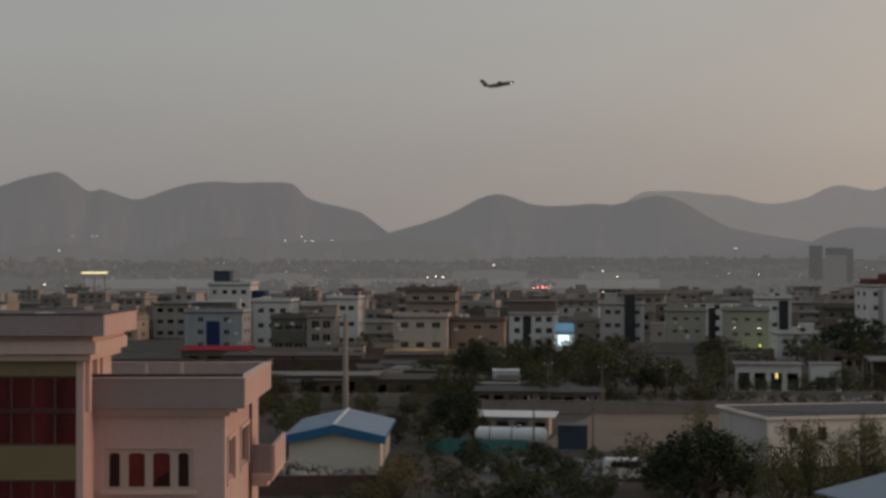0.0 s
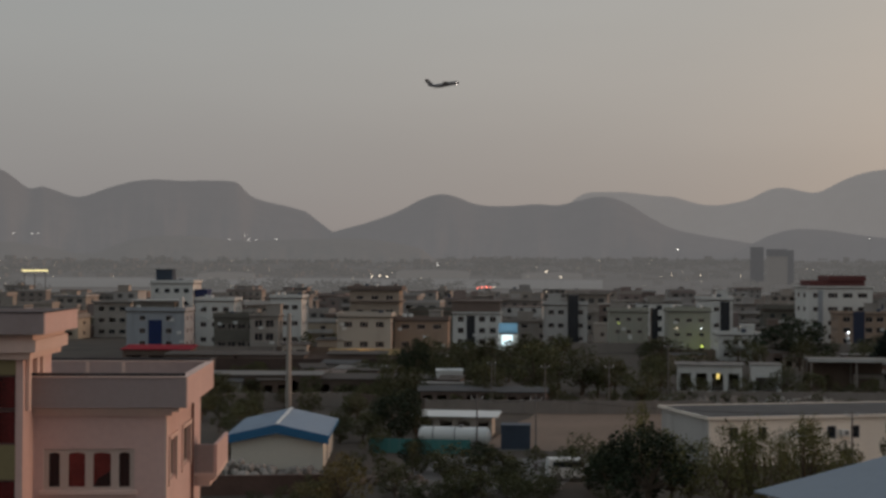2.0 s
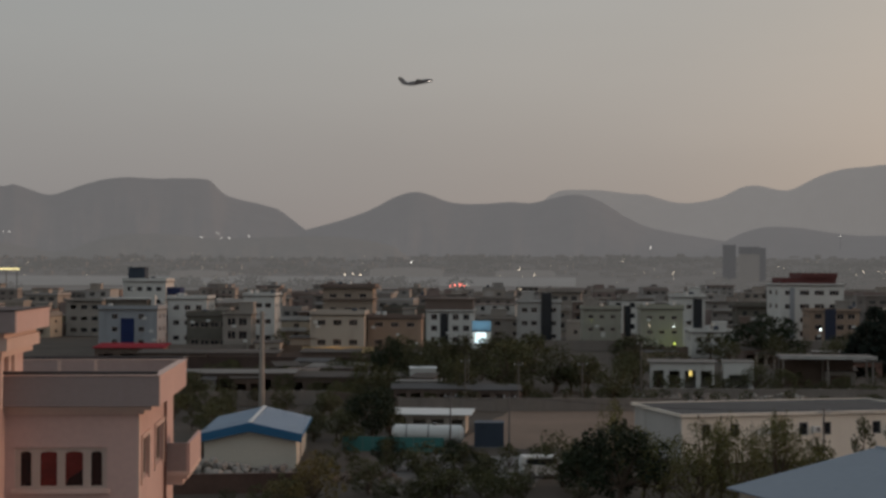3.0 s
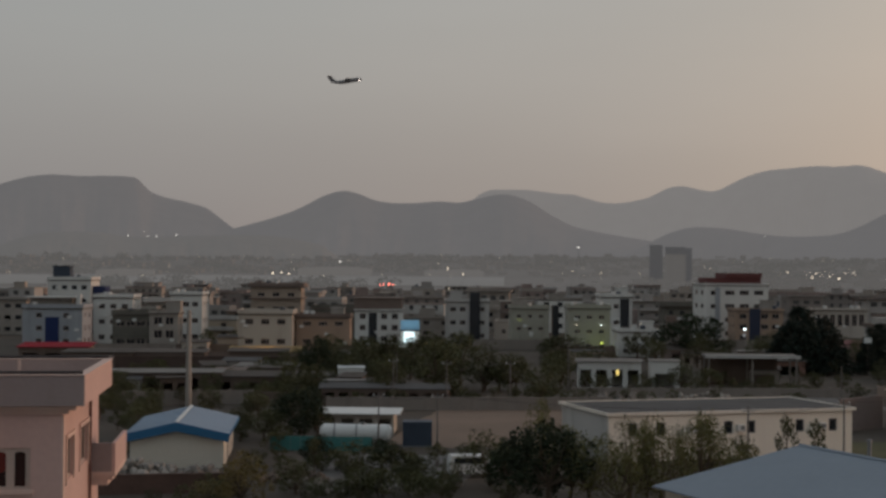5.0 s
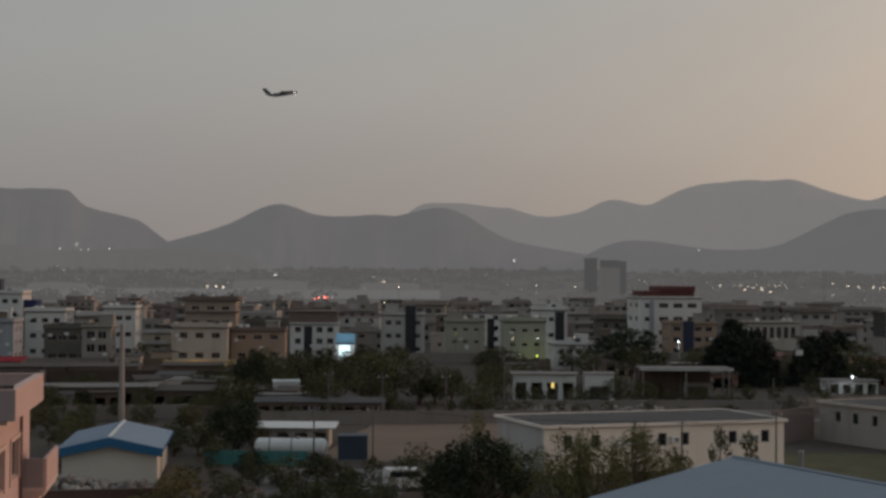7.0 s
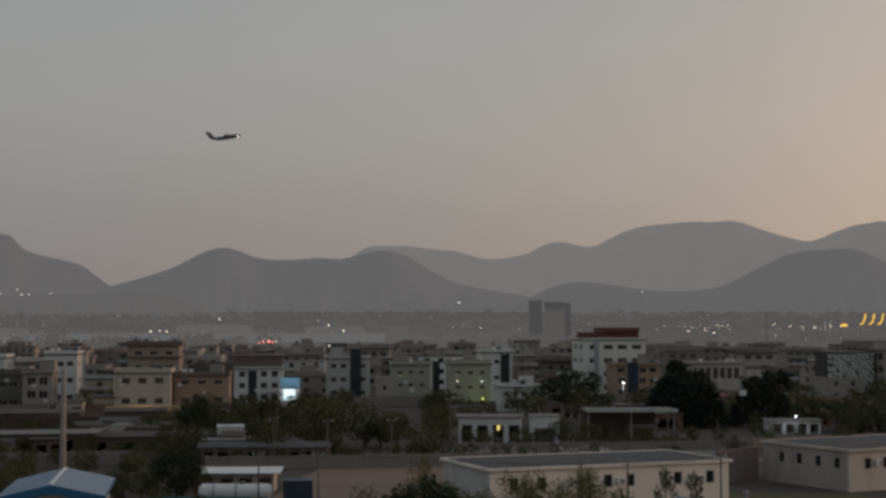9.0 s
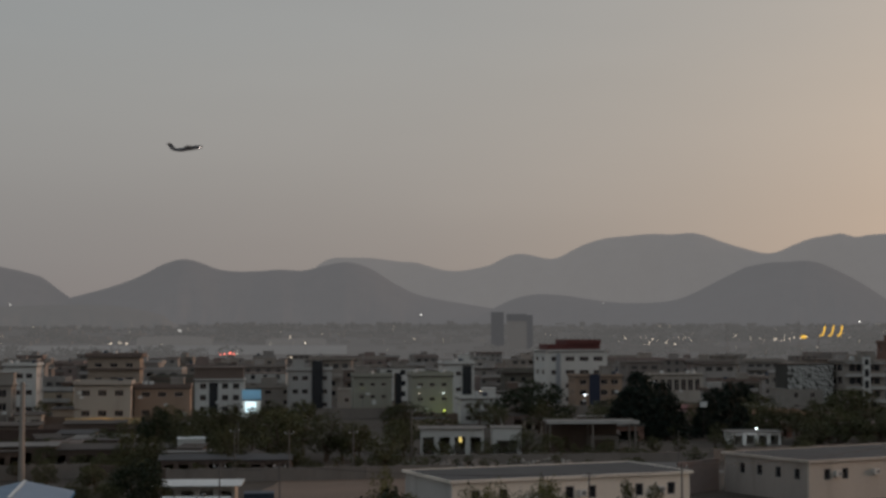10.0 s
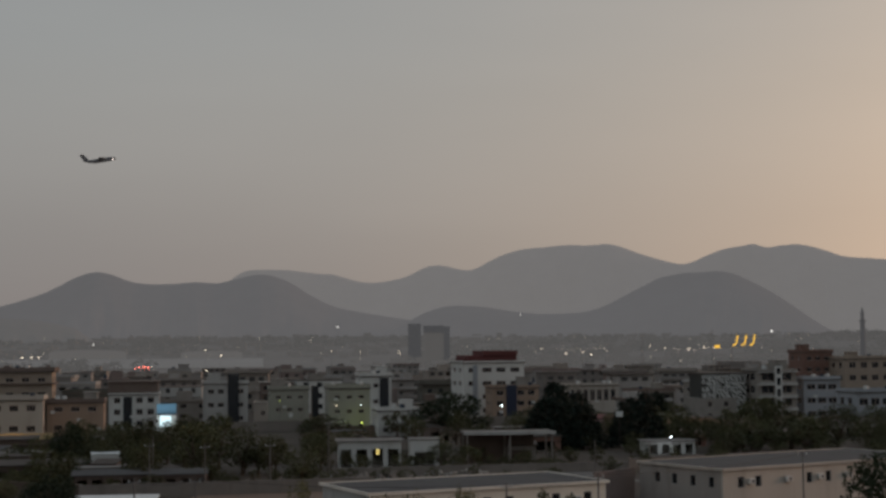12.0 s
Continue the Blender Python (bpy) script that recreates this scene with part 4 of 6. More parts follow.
def near_roof():
    """The sheet-metal gable roof below the camera; its ridge comes towards the camera."""
    top = thing("metal_roofed_house", pose(7.0, 76.8, 0, 0, 0, -59), "house under a plain blue grey sheet-metal gable roof", "house")
    # local: +x runs along the ridge towards the camera, -y down the visible slope
    Ln, S, R, Ev = 24.0, 8.6, 9.13, 7.5
    part("wall", prism(bmesh.new(), [(-S + 0.5, 0), (S - 0.5, 0), (S - 0.5, Ev - 0.1), (0, R - 0.25), (-S + 0.5, Ev - 0.1)], 0.4, Ln - 0.4, "x"), SHEDWALL, top)
    for s in (-1, 1):
        part("roof_sheet", prism(bmesh.new(), [(0, R - 0.08), (s * S, Ev - 0.08), (s * S, Ev), (0, R)], 0, Ln, "x"), GREYMETAL, top)
    part("ridge_cap", prism(bmesh.new(), [(-0.2, R - 0.0), (0.2, R - 0.0), (0.0, R + 0.06)], -0.02, Ln, "x"), GREYMETAL, top)
    part("vent_pipe", tube(bmesh.new(), (4.6, 0.6, R - 0.4), (4.6, 0.6, R + 0.65), 0.10, 0.10, 12), STEEL, top)
    part("vent_cowl", tube(bmesh.new(), (4.6, 0.6, R + 0.65), (4.6, 0.6, R + 0.75), 0.15, 0.12, 12), STEEL, top)


near_roof()


# ---- trees ----
def leaf_cloud(rng, lobes, count, size, droop=0.0):
    """Many small bent leaf sprays about a set of lobes (centre, radius, squash)."""
    vs, fs = [], []
    weights = [r ** 2 for c, r, s in lobes]
    for _ in range(count):
        c, r, s = rng.choices(lobes, weights)[0]
        d = Vector((rng.gauss(0, 1), rng.gauss(0, 1), rng.gauss(0, 1))).normalized() * r * rng.uniform(0.45, 1.08) ** 0.7
        p = c + Vector((d.x, d.y, d.z * s))
        k = size * rng.uniform(0.5, 1.3)
        a = Vector((rng.gauss(0, 1), rng.gauss(0, 1), rng.gauss(0, 0.6) - droop)).normalized()
        b = a.orthogonal().normalized()
        b.rotate(Euler((rng.uniform(0, 6), rng.uniform(0, 6), 0)))
        n = len(vs)
        vs += [tuple(p - a * k), tuple(p + b * k * 0.5), tuple(p + a * k * 0.9), tuple(p - b * k * 0.45 + Vector((0, 0, k * 0.2)))]
        fs += [(n, n + 1, n + 2), (n, n + 2, n + 3)]
    return vs, fs


def tree_template(kind, seed):
    """Unit tree: 1 m high, crown reach about 0.5."""
    rng = random.Random(seed)
    leaf, word = {"r": (LEAF, "leafy dusty green street tree"), "d": (LEAFDARK, "broad dense dark green tree"), "p": (LEAF, "slim upright poplar-like tree"), "w": (LEAFPALE, "pale green feathery young tree"),
                  "y": (LEAFYELLOW, "yellowing bushy autumn tree"), "s": (LEAF, "low dusty green shrub on bare ground"), "c": (NEEDLE, "dark green tapering conifer tree")}[kind]
    top = thing("shrub" if kind == "s" else "conifer" if kind == "c" else "tree", pose(0, 0, -50), word, "shrub" if kind == "s" else "tree")
    bm = bmesh.new()
    lobes = []
    if kind == "c":
        tube(bm, (0, 0, 0), (0.01, 0, 0.95), 0.03, 0.006, 7)
        for k in range(16):
            z = 0.12 + 0.84 * k / 16
            r = 0.44 * (1 - z) ** 0.75 * rng.uniform(0.8, 1.2) + 0.03
            for j in range(5):
                t = rng.uniform(0, 6.28)
                q = Vector((math.cos(t) * r, math.sin(t) * r, z - 0.03))
                tube(bm, (0, 0, z), q, 0.008, 0.003, 4)
                lobes.append((q * 0.75 + Vector((0, 0, z * 0.25)), 0.07 + 0.1 * (1 - z), 0.6))
    else:
        base = 0.0 if kind in "sy" else 0.08
        fork = Vector((rng.uniform(-0.03, 0.03), rng.uniform(-0.03, 0.03), base + 0.15))
        tube(bm, (0, 0, 0), fork, 0.035, 0.024, 8)
        n = {"r": 11, "d": 15, "p": 9, "w": 13, "y": 12, "s": 8}[kind]
        for k in range(n):
            t = k * 2.4 + rng.uniform(-0.5, 0.5)
            z = base + 0.18 + (0.62 - base * 0.4) * (k + 0.5) / n + rng.uniform(-0.05, 0.05)
            spread = {"p": 0.22, "w": 0.34}.get(kind, 0.42)
            r = spread * math.sin(min(1.0, (z - base + 0.1) / (1.05 - base)) * math.pi) ** 0.6 * rng.uniform(0.45, 1.0)
            q = Vector((math.cos(t) * r, math.sin(t) * r, z))
            mid = fork.lerp(q, 0.5) + Vector((0, 0, -0.03))
            tube(bm, fork, mid, 0.016, 0.010, 5)
            tube(bm, mid, q, 0.010, 0.004, 5)
            rad = rng.uniform(0.12, 0.22) * (0.8 if kind in "pw" else 1.0)
            lobes.append((q, rad, rng.uniform(0.7, 1.1) if kind != "w" else 1.5))
            if kind == "w":
                lobes.append((q + Vector((0, 0, 0.1)), rad * 0.5, 1.9))
        lobes.append((Vector((0, 0, 0.86)), 0.12, 1.0))
    part("trunk", bm, BARK, top)
    count, size = {"r": (1700, 0.031), "d": (3800, 0.030), "p": (1100, 0.032), "w": (2000, 0.022), "y": (2000, 0.030), "s": (800, 0.045), "c": (3400, 0.038)}[kind]
    vs, fs = leaf_cloud(rng, lobes, count, size, 0.3)
    me = bpy.data.meshes.new("crown")
    me.from_pydata(vs, [], fs)
    me.materials.append(leaf)
    part("crown", me, None, top)
    return top


TREES = {k: [tree_template(k, 20 + 7 * i + ord(k)) for i in range(4 if k in "rw" else 2)] for k in "rdpwysc"}
GROVES = {
    # x, y, height, reach, kind
    "street trees": [
        (-37.1, 150.4, 5.4, 2.7, "d"),
        (-53.0, 226.0, 7.0, 2.4, "d"),
        (-30.0, 128.5, 3.0, 1.4, "d"),
        (-24.4, 129.5, 2.6, 1.7, "d"),
        (-55.0, 240.9, 5.8, 2.8, "r"),
        (-42.8, 217.7, 7.6, 3.0, "r"),
        (-40.0, 218.5, 8.0, 2.5, "p"),
        (-38.9, 229.9, 6.9, 2.5, "r"),
        (-31.5, 210.4, 8.0, 4.1, "r"),
        (-29.8, 221.1, 8.4, 3.0, "r"),
        (-25.3, 212.0, 7.2, 2.4, "r"),
        (-23.0, 212.6, 4.8, 2.9, "r"),
        (-20.6, 213.2, 5.6, 2.4, "r"),
        (-15.7, 196.5, 5.2, 2.6, "r"),
        (-18.0, 276.7, 5.7, 4.8, "r"),
        (5.8, 291.1, 9.0, 6.2, "d"),
        (-9.3, 226.3, 4.2, 1.7, "r"),
        (-5.3, 227.3, 4.2, 1.9, "r"),
        (2.8, 219.1, 4.0, 2.1, "r"),
        (6.7, 220.1, 3.6, 2.3, "r"),
    ],
    "compound trees": [
        (-47.5, 217.2, 5.5, 2.1, "r"),
        (-45.8, 286.8, 4.4, 3.3, "r"),
        (-39.9, 288.3, 4.1, 3.3, "r"),
        (-8.3, 111.6, 6.7, 3.0, "d"),
        (-13.8, 121.2, 4.6, 2.1, "r"),
        (-6.8, 112.8, 6.1, 1.5, "w"),
        (-5.2, 111.9, 5.5, 2.0, "w"),
        (-9.5, 117.6, 7.6, 1.3, "w"),
        (-1.0, 112.0, 6.8, 1.2, "w"),
        (1.3, 108.0, 6.2, 1.4, "w"),
        (3.8, 115.9, 6.8, 1.1, "w"),
        (5.8, 107.8, 5.9, 1.3, "w"),
        (-12.0, 118.5, 3.6, 1.7, "d"),
        (-3.0, 109.0, 5.0, 1.4, "w"),
        (-2.4, 114.0, 6.5, 2.0, "w"),
        (0.0, 112.0, 6.2, 1.7, "w"),
        (3.2, 114.0, 6.8, 2.2, "w"),
        (-30.9, 107.6, 4.2, 2.0, "y"),
        (-33.0, 107.0, 2.1, 1.7, "y"),
        (-29.5, 125.1, 3.3, 0.8, "p"),
        (-26.2, 127.0, 2.9, 2.1, "s"),
        (-19.7, 131.3, 2.3, 1.1, "s"),
        (-28.2, 128.0, 2.1, 1.1, "s"),
        (-39.0, 148.4, 3.2, 1.3, "r"),
        (-44.1, 155.2, 2.1, 1.5, "s"),
    ],
    "garden trees": [
        (-21.8, 128.9, 2.0, 1.2, "s"),
        (-23.1, 127.8, 2.6, 1.0, "s"),
        (-17.0, 133.9, 2.0, 1.5, "s"),
        (-28.3, 113.9, 2.7, 1.3, "s"),
        (22.4, 264.5, 9.9, 4.0, "c"),
        (24.0, 258.0, 9.0, 4.2, "c"),
        (28.2, 259.0, 8.8, 4.2, "c"),
        (20.6, 262.0, 7.2, 3.4, "c"),
        (35.0, 262.0, 6.4, 2.2, "c"),
        (25.6, 265.2, 11.5, 3.2, "c"),
        (28.6, 269.1, 10.0, 3.2, "c"),
        (37.8, 276.9, 7.8, 2.7, "c"),
        (40.3, 265.9, 10.0, 3.7, "c"),
        (19.0, 215.2, 2.1, 2.1, "s"),
        (3.6, 121.9, 6.3, 0.9, "w"),
        (6.3, 119.8, 4.9, 1.3, "p"),
        (10.0, 122.6, 6.3, 1.15, "p"),
        (12.4, 122.4, 6.0, 1.1, "p"),
        (2.0, 121.0, 5.5, 0.9, "w"),
        (-1.6, 121.0, 5.1, 1.2, "w"),
    ],
    "eastern trees": [
        (53.7, 335.1, 7.9, 3.1, "c"),
        (46.8, 329.1, 6.8, 3.3, "c"),
        (70.4, 303.8, 7.5, 4.3, "r"),
        (63.5, 254.5, 5.8, 5.0, "r"),
        (71.1, 253.5, 8.0, 3.8, "r"),
        (79.2, 259.6, 5.1, 3.7, "r"),
        (37.6, 119.8, 9.2, 3.6, "d"),
        (65.6, 350.9, 4.4, 5.4, "r"),
        (52.6, 249.1, 3.8, 3.9, "s"),
        (28.8, 320.8, 10.7, 4.4, "c"),
        (65.5, 247.4, 3.7, 3.9, "s"),
        (59.1, 248.2, 4.2, 2.9, "s"),
        (43.8, 250.2, 3.3, 2.4, "s"),
        (26.9, 266.6, 4.5, 3.1, "r"),
        (58.8, 278.1, 3.7, 3.2, "r"),
    ],
}


def plant():
    rng = random.Random(5)
    for grove, rows in GROVES.items():
        for x, y, h, r, k in rows:
            ob = rng.choice(TREES[k])
            wide = r / (0.30 if k in "pw" else 0.40)
            t = copy_thing(ob, pose(x, y, 0, 0, 0, rng.uniform(0, 360)) @ Matrix.Diagonal((wide, wide, h * 1.02, 1)))
            tagged(t, group=grove)
    for rows in TREES.values():
        for ob in rows:
            for o in [*ob.children_recursive, ob]:
                bpy.data.objects.remove(o)


plant()


# ---- more trees, thickly grown between the compounds ----
def scatter_trees():
    rng = random.Random(21)
    made = {k: [tree_template(k, 90 + 7 * i + ord(k)) for i in range(3)] for k in "rs"}
    # heading from, to, distance from, to, number, height from, to, kind
    for lo, hi, d0, d1, n, h0, h1, k in ((-13.5, -3, 205, 285, 20, 3.5, 6.5, "r"), (-18, -11, 215, 250, 8, 2.5, 4.5, "r"), (-3, 6, 225, 300, 12, 3.5, 6.5, "r"), (7, 22, 250, 320, 30, 3.5, 7.0, "r"),
                                         (-22, -14, 140, 200, 14, 1.5, 3.0, "s"), (-16, -3, 112, 138, 30, 1.2, 2.6, "s"), (-4, 6, 195, 222, 16, 1.0, 2.4, "s"), (6, 20, 190, 260, 44, 1.4, 3.4, "s"), (-4, 6, 222, 250, 14, 1.4, 3.0, "s"), (-20, -12, 196, 255, 22, 1.4, 3.2, "s"), (-22, -12.5, 188, 262, 22, 2.2, 4.2, "r"), (-24, -17, 138, 190, 14, 1.0, 2.4, "s"), (-9.5, -4, 196, 204, 10, 1.4, 3.0, "s"), (8, 20, 225, 262, 12, 2.5, 4.5, "r"), (-24, 20, 300, 345, 26, 2.5, 5.0, "r"), (-13, -8, 112, 124, 14, 1.5, 3.0, "s"), (-20.5, -15.5, 105, 116, 10, 1.2, 2.4, "s"), (-26, -14, 330, 420, 10, 4, 6, "r"),
                                         (-22, -13, 150, 182, 26, 1.6, 3.6, "r"), (-21, -13, 186, 206, 22, 1.4, 3.2, "r"), (-16, -8, 200, 250, 26, 2.4, 5.6, "r"), (-15, -3, 188, 200, 20, 1.2, 3.0, "s"), (7, 21, 240, 330, 26, 2.5, 6.0, "r"), (-3, 6, 214, 223, 13, 1.4, 2.8, "r"), (-3, 6, 196, 206, 10, 1.0, 2.0, "s")):
        for _ in range(n):
            a, r = radians(rng.uniform(lo, hi)), rng.uniform(d0, d1)
            h = rng.uniform(h0, h1)
            w = h * rng.uniform(0.9, 1.35)
            t = copy_thing(rng.choice(made[k]), pose(r * math.sin(a), r * math.cos(a), 0, 0, 0, rng.uniform(0, 360)) @ Matrix.Diagonal((w, w, h, 1)))
            tagged(t, group="trees of the quarter")
    for rows in made.values():
        for ob in rows:
            for o in [*ob.children_recursive, ob]:
                bpy.data.objects.remove(o)


scatter_trees()


# ---- low buildings, walls and yards of the middle ground ----
def patch(name, x0, x1, y0, y1, z, material, label, yaw=0.0):
    bm = bmesh.new()
    ring = []
    rng = random.Random(name)
    for k in range(40):
        t = 2 * math.pi * k / 40
        c, s = math.cos(t), math.sin(t)
        f = 1 / max(abs(c), abs(s)) ** 0.8 * rng.uniform(0.93, 1.05)
        ring.append(bm.verts.new(((x0 + x1) / 2 + (x1 - x0) / 2 * c * f, (y0 + y1) / 2 + (y1 - y0) / 2 * s * f, z)))
    bm.faces.new(ring)
    solid(name, bm, material, label, "ground", kind="structure")


patch("bare_field", -28, -10, 146, 194, 0.02, FIELD, "bare brown field of trodden earth")
patch("yard", -31, -16, 122, 140, 0.03, ROAD, "grey gravel yard beside the tanker")
patch("lane", -110, -50, 262, 276, 0.025, FIELD, "brown dirt lane before the houses")
patch("grass_verge", 17, 34, 138, 160, 0.02, mat("dry_grass", (0.075, 0.075, 0.038), 0.97, 0.3, 0.6, 0.4), "dry grass verge beside the offices")
patch("compound_yard", -14, 30, 196, 216, 0.02, ROAD, "pale dusty paved compound yard")


def wall_run(x0, y0, x1, y1, h, material, label, t=0.25, pillars=True):
    d = Vector((x1 - x0, y1 - y0))
    n = d.length
    top = thing("compound_wall", pose(x0, y0, 0, 0, 0, math.degrees(math.atan2(d.y, d.x))), label, "wall", "compound walls")
    part("panel", boxes((0, n, -t / 2, t / 2, 0, h)), material, top)
    part("coping", boxes((-0.05, n + 0.05, -t / 2 - 0.05, t / 2 + 0.05, h, h + 0.1)), material, top)
    if pillars:
        me = mesh_of("pillar", boxes((-0.2, 0.2, -t / 2 - 0.08, t / 2 + 0.08, 0, h + 0.25)), material)
        for k in range(int(n / 4) + 1):
            part("pillar", me, None, top, at=pose(k * 4.0, 0, 0))


wall_run(-92, 236, -62, 246, 2.4, MUDWALL, "long brown mud wall along the lane", pillars=False)
wall_run(-100, 262, -50, 272, 1.8, BROWN, "low red brown garden wall before the houses", pillars=False)
wall_run(-112, 232, -48, 243.5, 2.7, mat("dark_brown_mud_wall", (0.082, 0.056, 0.047), 0.95, 0.3, 0.8, 0.3, stain=0.4), "long dark brown mud wall below the houses", pillars=False)
wall_run(-70, 180, -52, 187, 1.7, GREYWALL, "grey plastered compound wall")
wall_run(-41, 181, -17, 186, 1.5, GREYWALL, "grey plastered wall behind the field")
wall_run(-17, 186, -6, 189, 1.5, GREYWALL, "grey plastered wall beside the field")
wall_run(-12, 207, 30, 214, 1.2, GREYWALL, "pale low wall of the compound")
wall_run(-52, 187, -41, 181, 1.6, MUDWALL, "brown mud wall between two yards", pillars=False)
wall_run(19.5, 168, 25, 175, 3.6, mat("faded_pink_wall", (0.21, 0.165, 0.15), 0.9, 0.12, stain=0.3), "faded pink wall between the two offices", pillars=False)
wall_run(30, 214, 66, 232, 1.6, GREYWALL, "grey wall in front of the gardens")
# the last wall's yellow carries the lamp light that falls on it
wall_run(-84, 283, -70, 285.5, 2.0, mat("lamp_glow_tinted_wall", (0.55, 0.42, 0.24), 0.9, 0.12, stain=0.2), "plastered wall with yellow lamp light in its colour", pillars=False)


wall_run(-46.0, 110.0, -32.5, 114.6, 1.45, mat("brown_brick_wall", (0.10, 0.062, 0.05), 0.95, 0.25, 1.0, 0.3, stain=0.3), "dark brown brick wall with rubble behind it", 0.4, False)


for x0, y0, x1, y1, m, word in ((-114, 280, -96, 284, GREYWALL, "grey"), (-95, 283, -84, 285, MUDWALL, "brown mud"), (-66, 288, -52, 291, BROWN, "brown brick"), (-40, 318, -22, 322, GREYWALL, "grey"),
                                (-20, 296, -9, 298, MUDWALL, "brown mud"), (8, 330, 30, 336, GREYWALL, "grey"), (60, 318, 84, 326, MUDWALL, "brown mud"), (86, 300, 106, 306, GREYWALL, "grey")):
    wall_run(x0, y0, x1, y1, 2.2, m, "%s yard wall in front of the houses" % word, pillars=False)


def low_shed(x, y, w, d, h, yaw, wall, roof, label, bays=3, open_h=None, pitch=0.3, name="shed", overhang=0.4):
    """A low building with a monopitch sheet roof and a row of dark openings."""
    top = thing(name, pose(x, y, 0, 0, 0, yaw), label, name.replace("_", " "), "low sheds")
    T = 0.2
    oh = open_h or h * 0.7
    span = w / bays
    us = cuts(-w / 2, w / 2, [(-w / 2 + span * i + span * 0.16, -w / 2 + span * (i + 1) - span * 0.16) for i in range(bays)])
    part("front_wall", plate(bmesh.new(), us, [0, 0.02, oh, h], 0, T), wall, top)
    for s in (-1, 1):
        part("side_wall", boxes((*sorted((s * w / 2, s * (w / 2 - T))), T, d, 0, h)), wall, top)
    part("back_wall", boxes((-w / 2 + T, w / 2 - T, d - T, d, 0, h)), wall, top)
    part("floor_slab", boxes((-w / 2 + T, w / 2 - T, T, d - T, 0, 0.06)), CONCRETE, top)
    bm = bmesh.new()
    o = overhang
    prism(bm, [(-o, h + 0.0), (d + o, h + pitch), (d + o, h + pitch + 0.1), (-o, h + 0.1)], -w / 2 - o, w / 2 + o, "x")
    part("roof", bm, roof, top)
    return top


low_shed(-70.5, 200.0, 19, 5, 2.8, 14, MUDWALL, HAZEGREY, "row of small open shops under one pale roof", 7, 2.0, 0.2, "shop_row")
low_shed(-57.2, 202.5, 12, 7, 2.3, 10, MUDWALL, DIRTROOF, "low mud shed under a sagging flat roof", 3)
low_shed(-61.0, 226.0, 9, 5, 2.1, 8, CONCRETE, HAZEGREY, "low workshop with a pale sheet roof", 3)
low_shed(-48.0, 207.0, 6, 5, 2.2, 12, BRICKRED, DIRTROOF, "low red brown brick store", 2)
low_shed(-39.0, 190.0, 9.5, 5, 2.0, 12, BROWN, DARKROOF, "low dark row of stalls", 5, 1.5)
low_shed(-31.0, 191.5, 7.0, 4, 1.9, 12, BROWN, DARKROOF, "low dark row of stalls by the wall", 4, 1.4)
low_shed(-43.6, 207.5, 3.7, 3, 3.4, 14, WHITE, TANKWHITE, "small white cabin with a flat roof", 1, 1.4, 0.1, "cabin", 0.1)
low_shed(-85.0, 250.0, 12, 6, 2.6, 10, BROWN, DIRTROOF, "low brown mud house", 4)
low_shed(-70.0, 253.0, 10, 6, 2.8, 10, MUDWALL, DIRTROOF, "low mud house with dark doorways", 3)
low_shed(-58.0, 256.0, 9, 6, 2.4, 10, BROWN, HAZEGREY, "low mud house under a pale sheet roof", 3)
low_shed(-97.0, 247.0, 12, 6, 2.6, 10, MUDWALL, DIRTROOF, "low mud house beside the lane", 4)
low_shed(-108.0, 253.6, 12.3, 7, 3.0, 12, MUDWALL, REDROOF, "shed under a bright red sheet roof", 3, 2.0, 0.5)
low_shed(-86.0, 290.0, 5.0, 5, 3.4, 9, TAN, DIRTROOF, "small tan annex beside the cream house", 2, 2.0)
low_shed(-90.5, 281.0, 5.0, 4, 2.8, 9, CREAM, DIRTROOF, "small cream plastered outhouse", 2, 1.9)
low_shed(-32.3, 156.5, 8.0, 4.5, 2.1, 6, CREAM, TANKWHITE, "small cream gatehouse under a broad white roof", 4, 1.6, 0.12, "gatehouse", 0.7)
a = low_shed(-7.6, 223.5, 9.4, 5, 3.9, 4, WHITE, HAZEGREY, "white garden house with a lit yellow window", 4, 2.7, 0.1, "garden_house")
part("lit_window", boxes((1.0, 1.45, 0.25, 0.30, 1.9, 2.7)), YELLOWWIN, a, "window glowing yellow")
low_shed(0.6, 224.0, 4.4, 4, 4.0, 4, WHITE, HAZEGREY, "small white gate lodge", 1, 2.2, 0.1, "lodge", 0.15)
low_shed(41.3, 245.0, 8.2, 4, 2.1, 10, WHITE, HAZEGREY, "low white stall under a bright lamp", 4, 1.6, 0.1, "stall")
low_shed(36.6, 296.0, 6.3, 5, 3.4, 8, mat("faded_pink_plaster", (0.36, 0.25, 0.24), 0.9, 0.1), REDBROWN, "faded pink cottage among dark conifers", 2, 2.0, 0.5, "cottage")
low_shed(53.5, 288.0, 10.0, 6, 2.6, 10, BROWN, mat("rust_roof", (0.24, 0.13, 0.075), 0.9, 0.2), "brown mud house under a rust-coloured roof", 4, 1.8, 0.7)
low_shed(62.0, 300.0, 9.0, 6, 3.0, 10, TAN, DIRTROOF, "tan mud house among trees", 3, 2.0)
low_shed(84.0, 280.0, 9.0, 6, 3.2, 10, CONCRETE, DIRTROOF, "grey concrete house among trees", 3, 2.0)


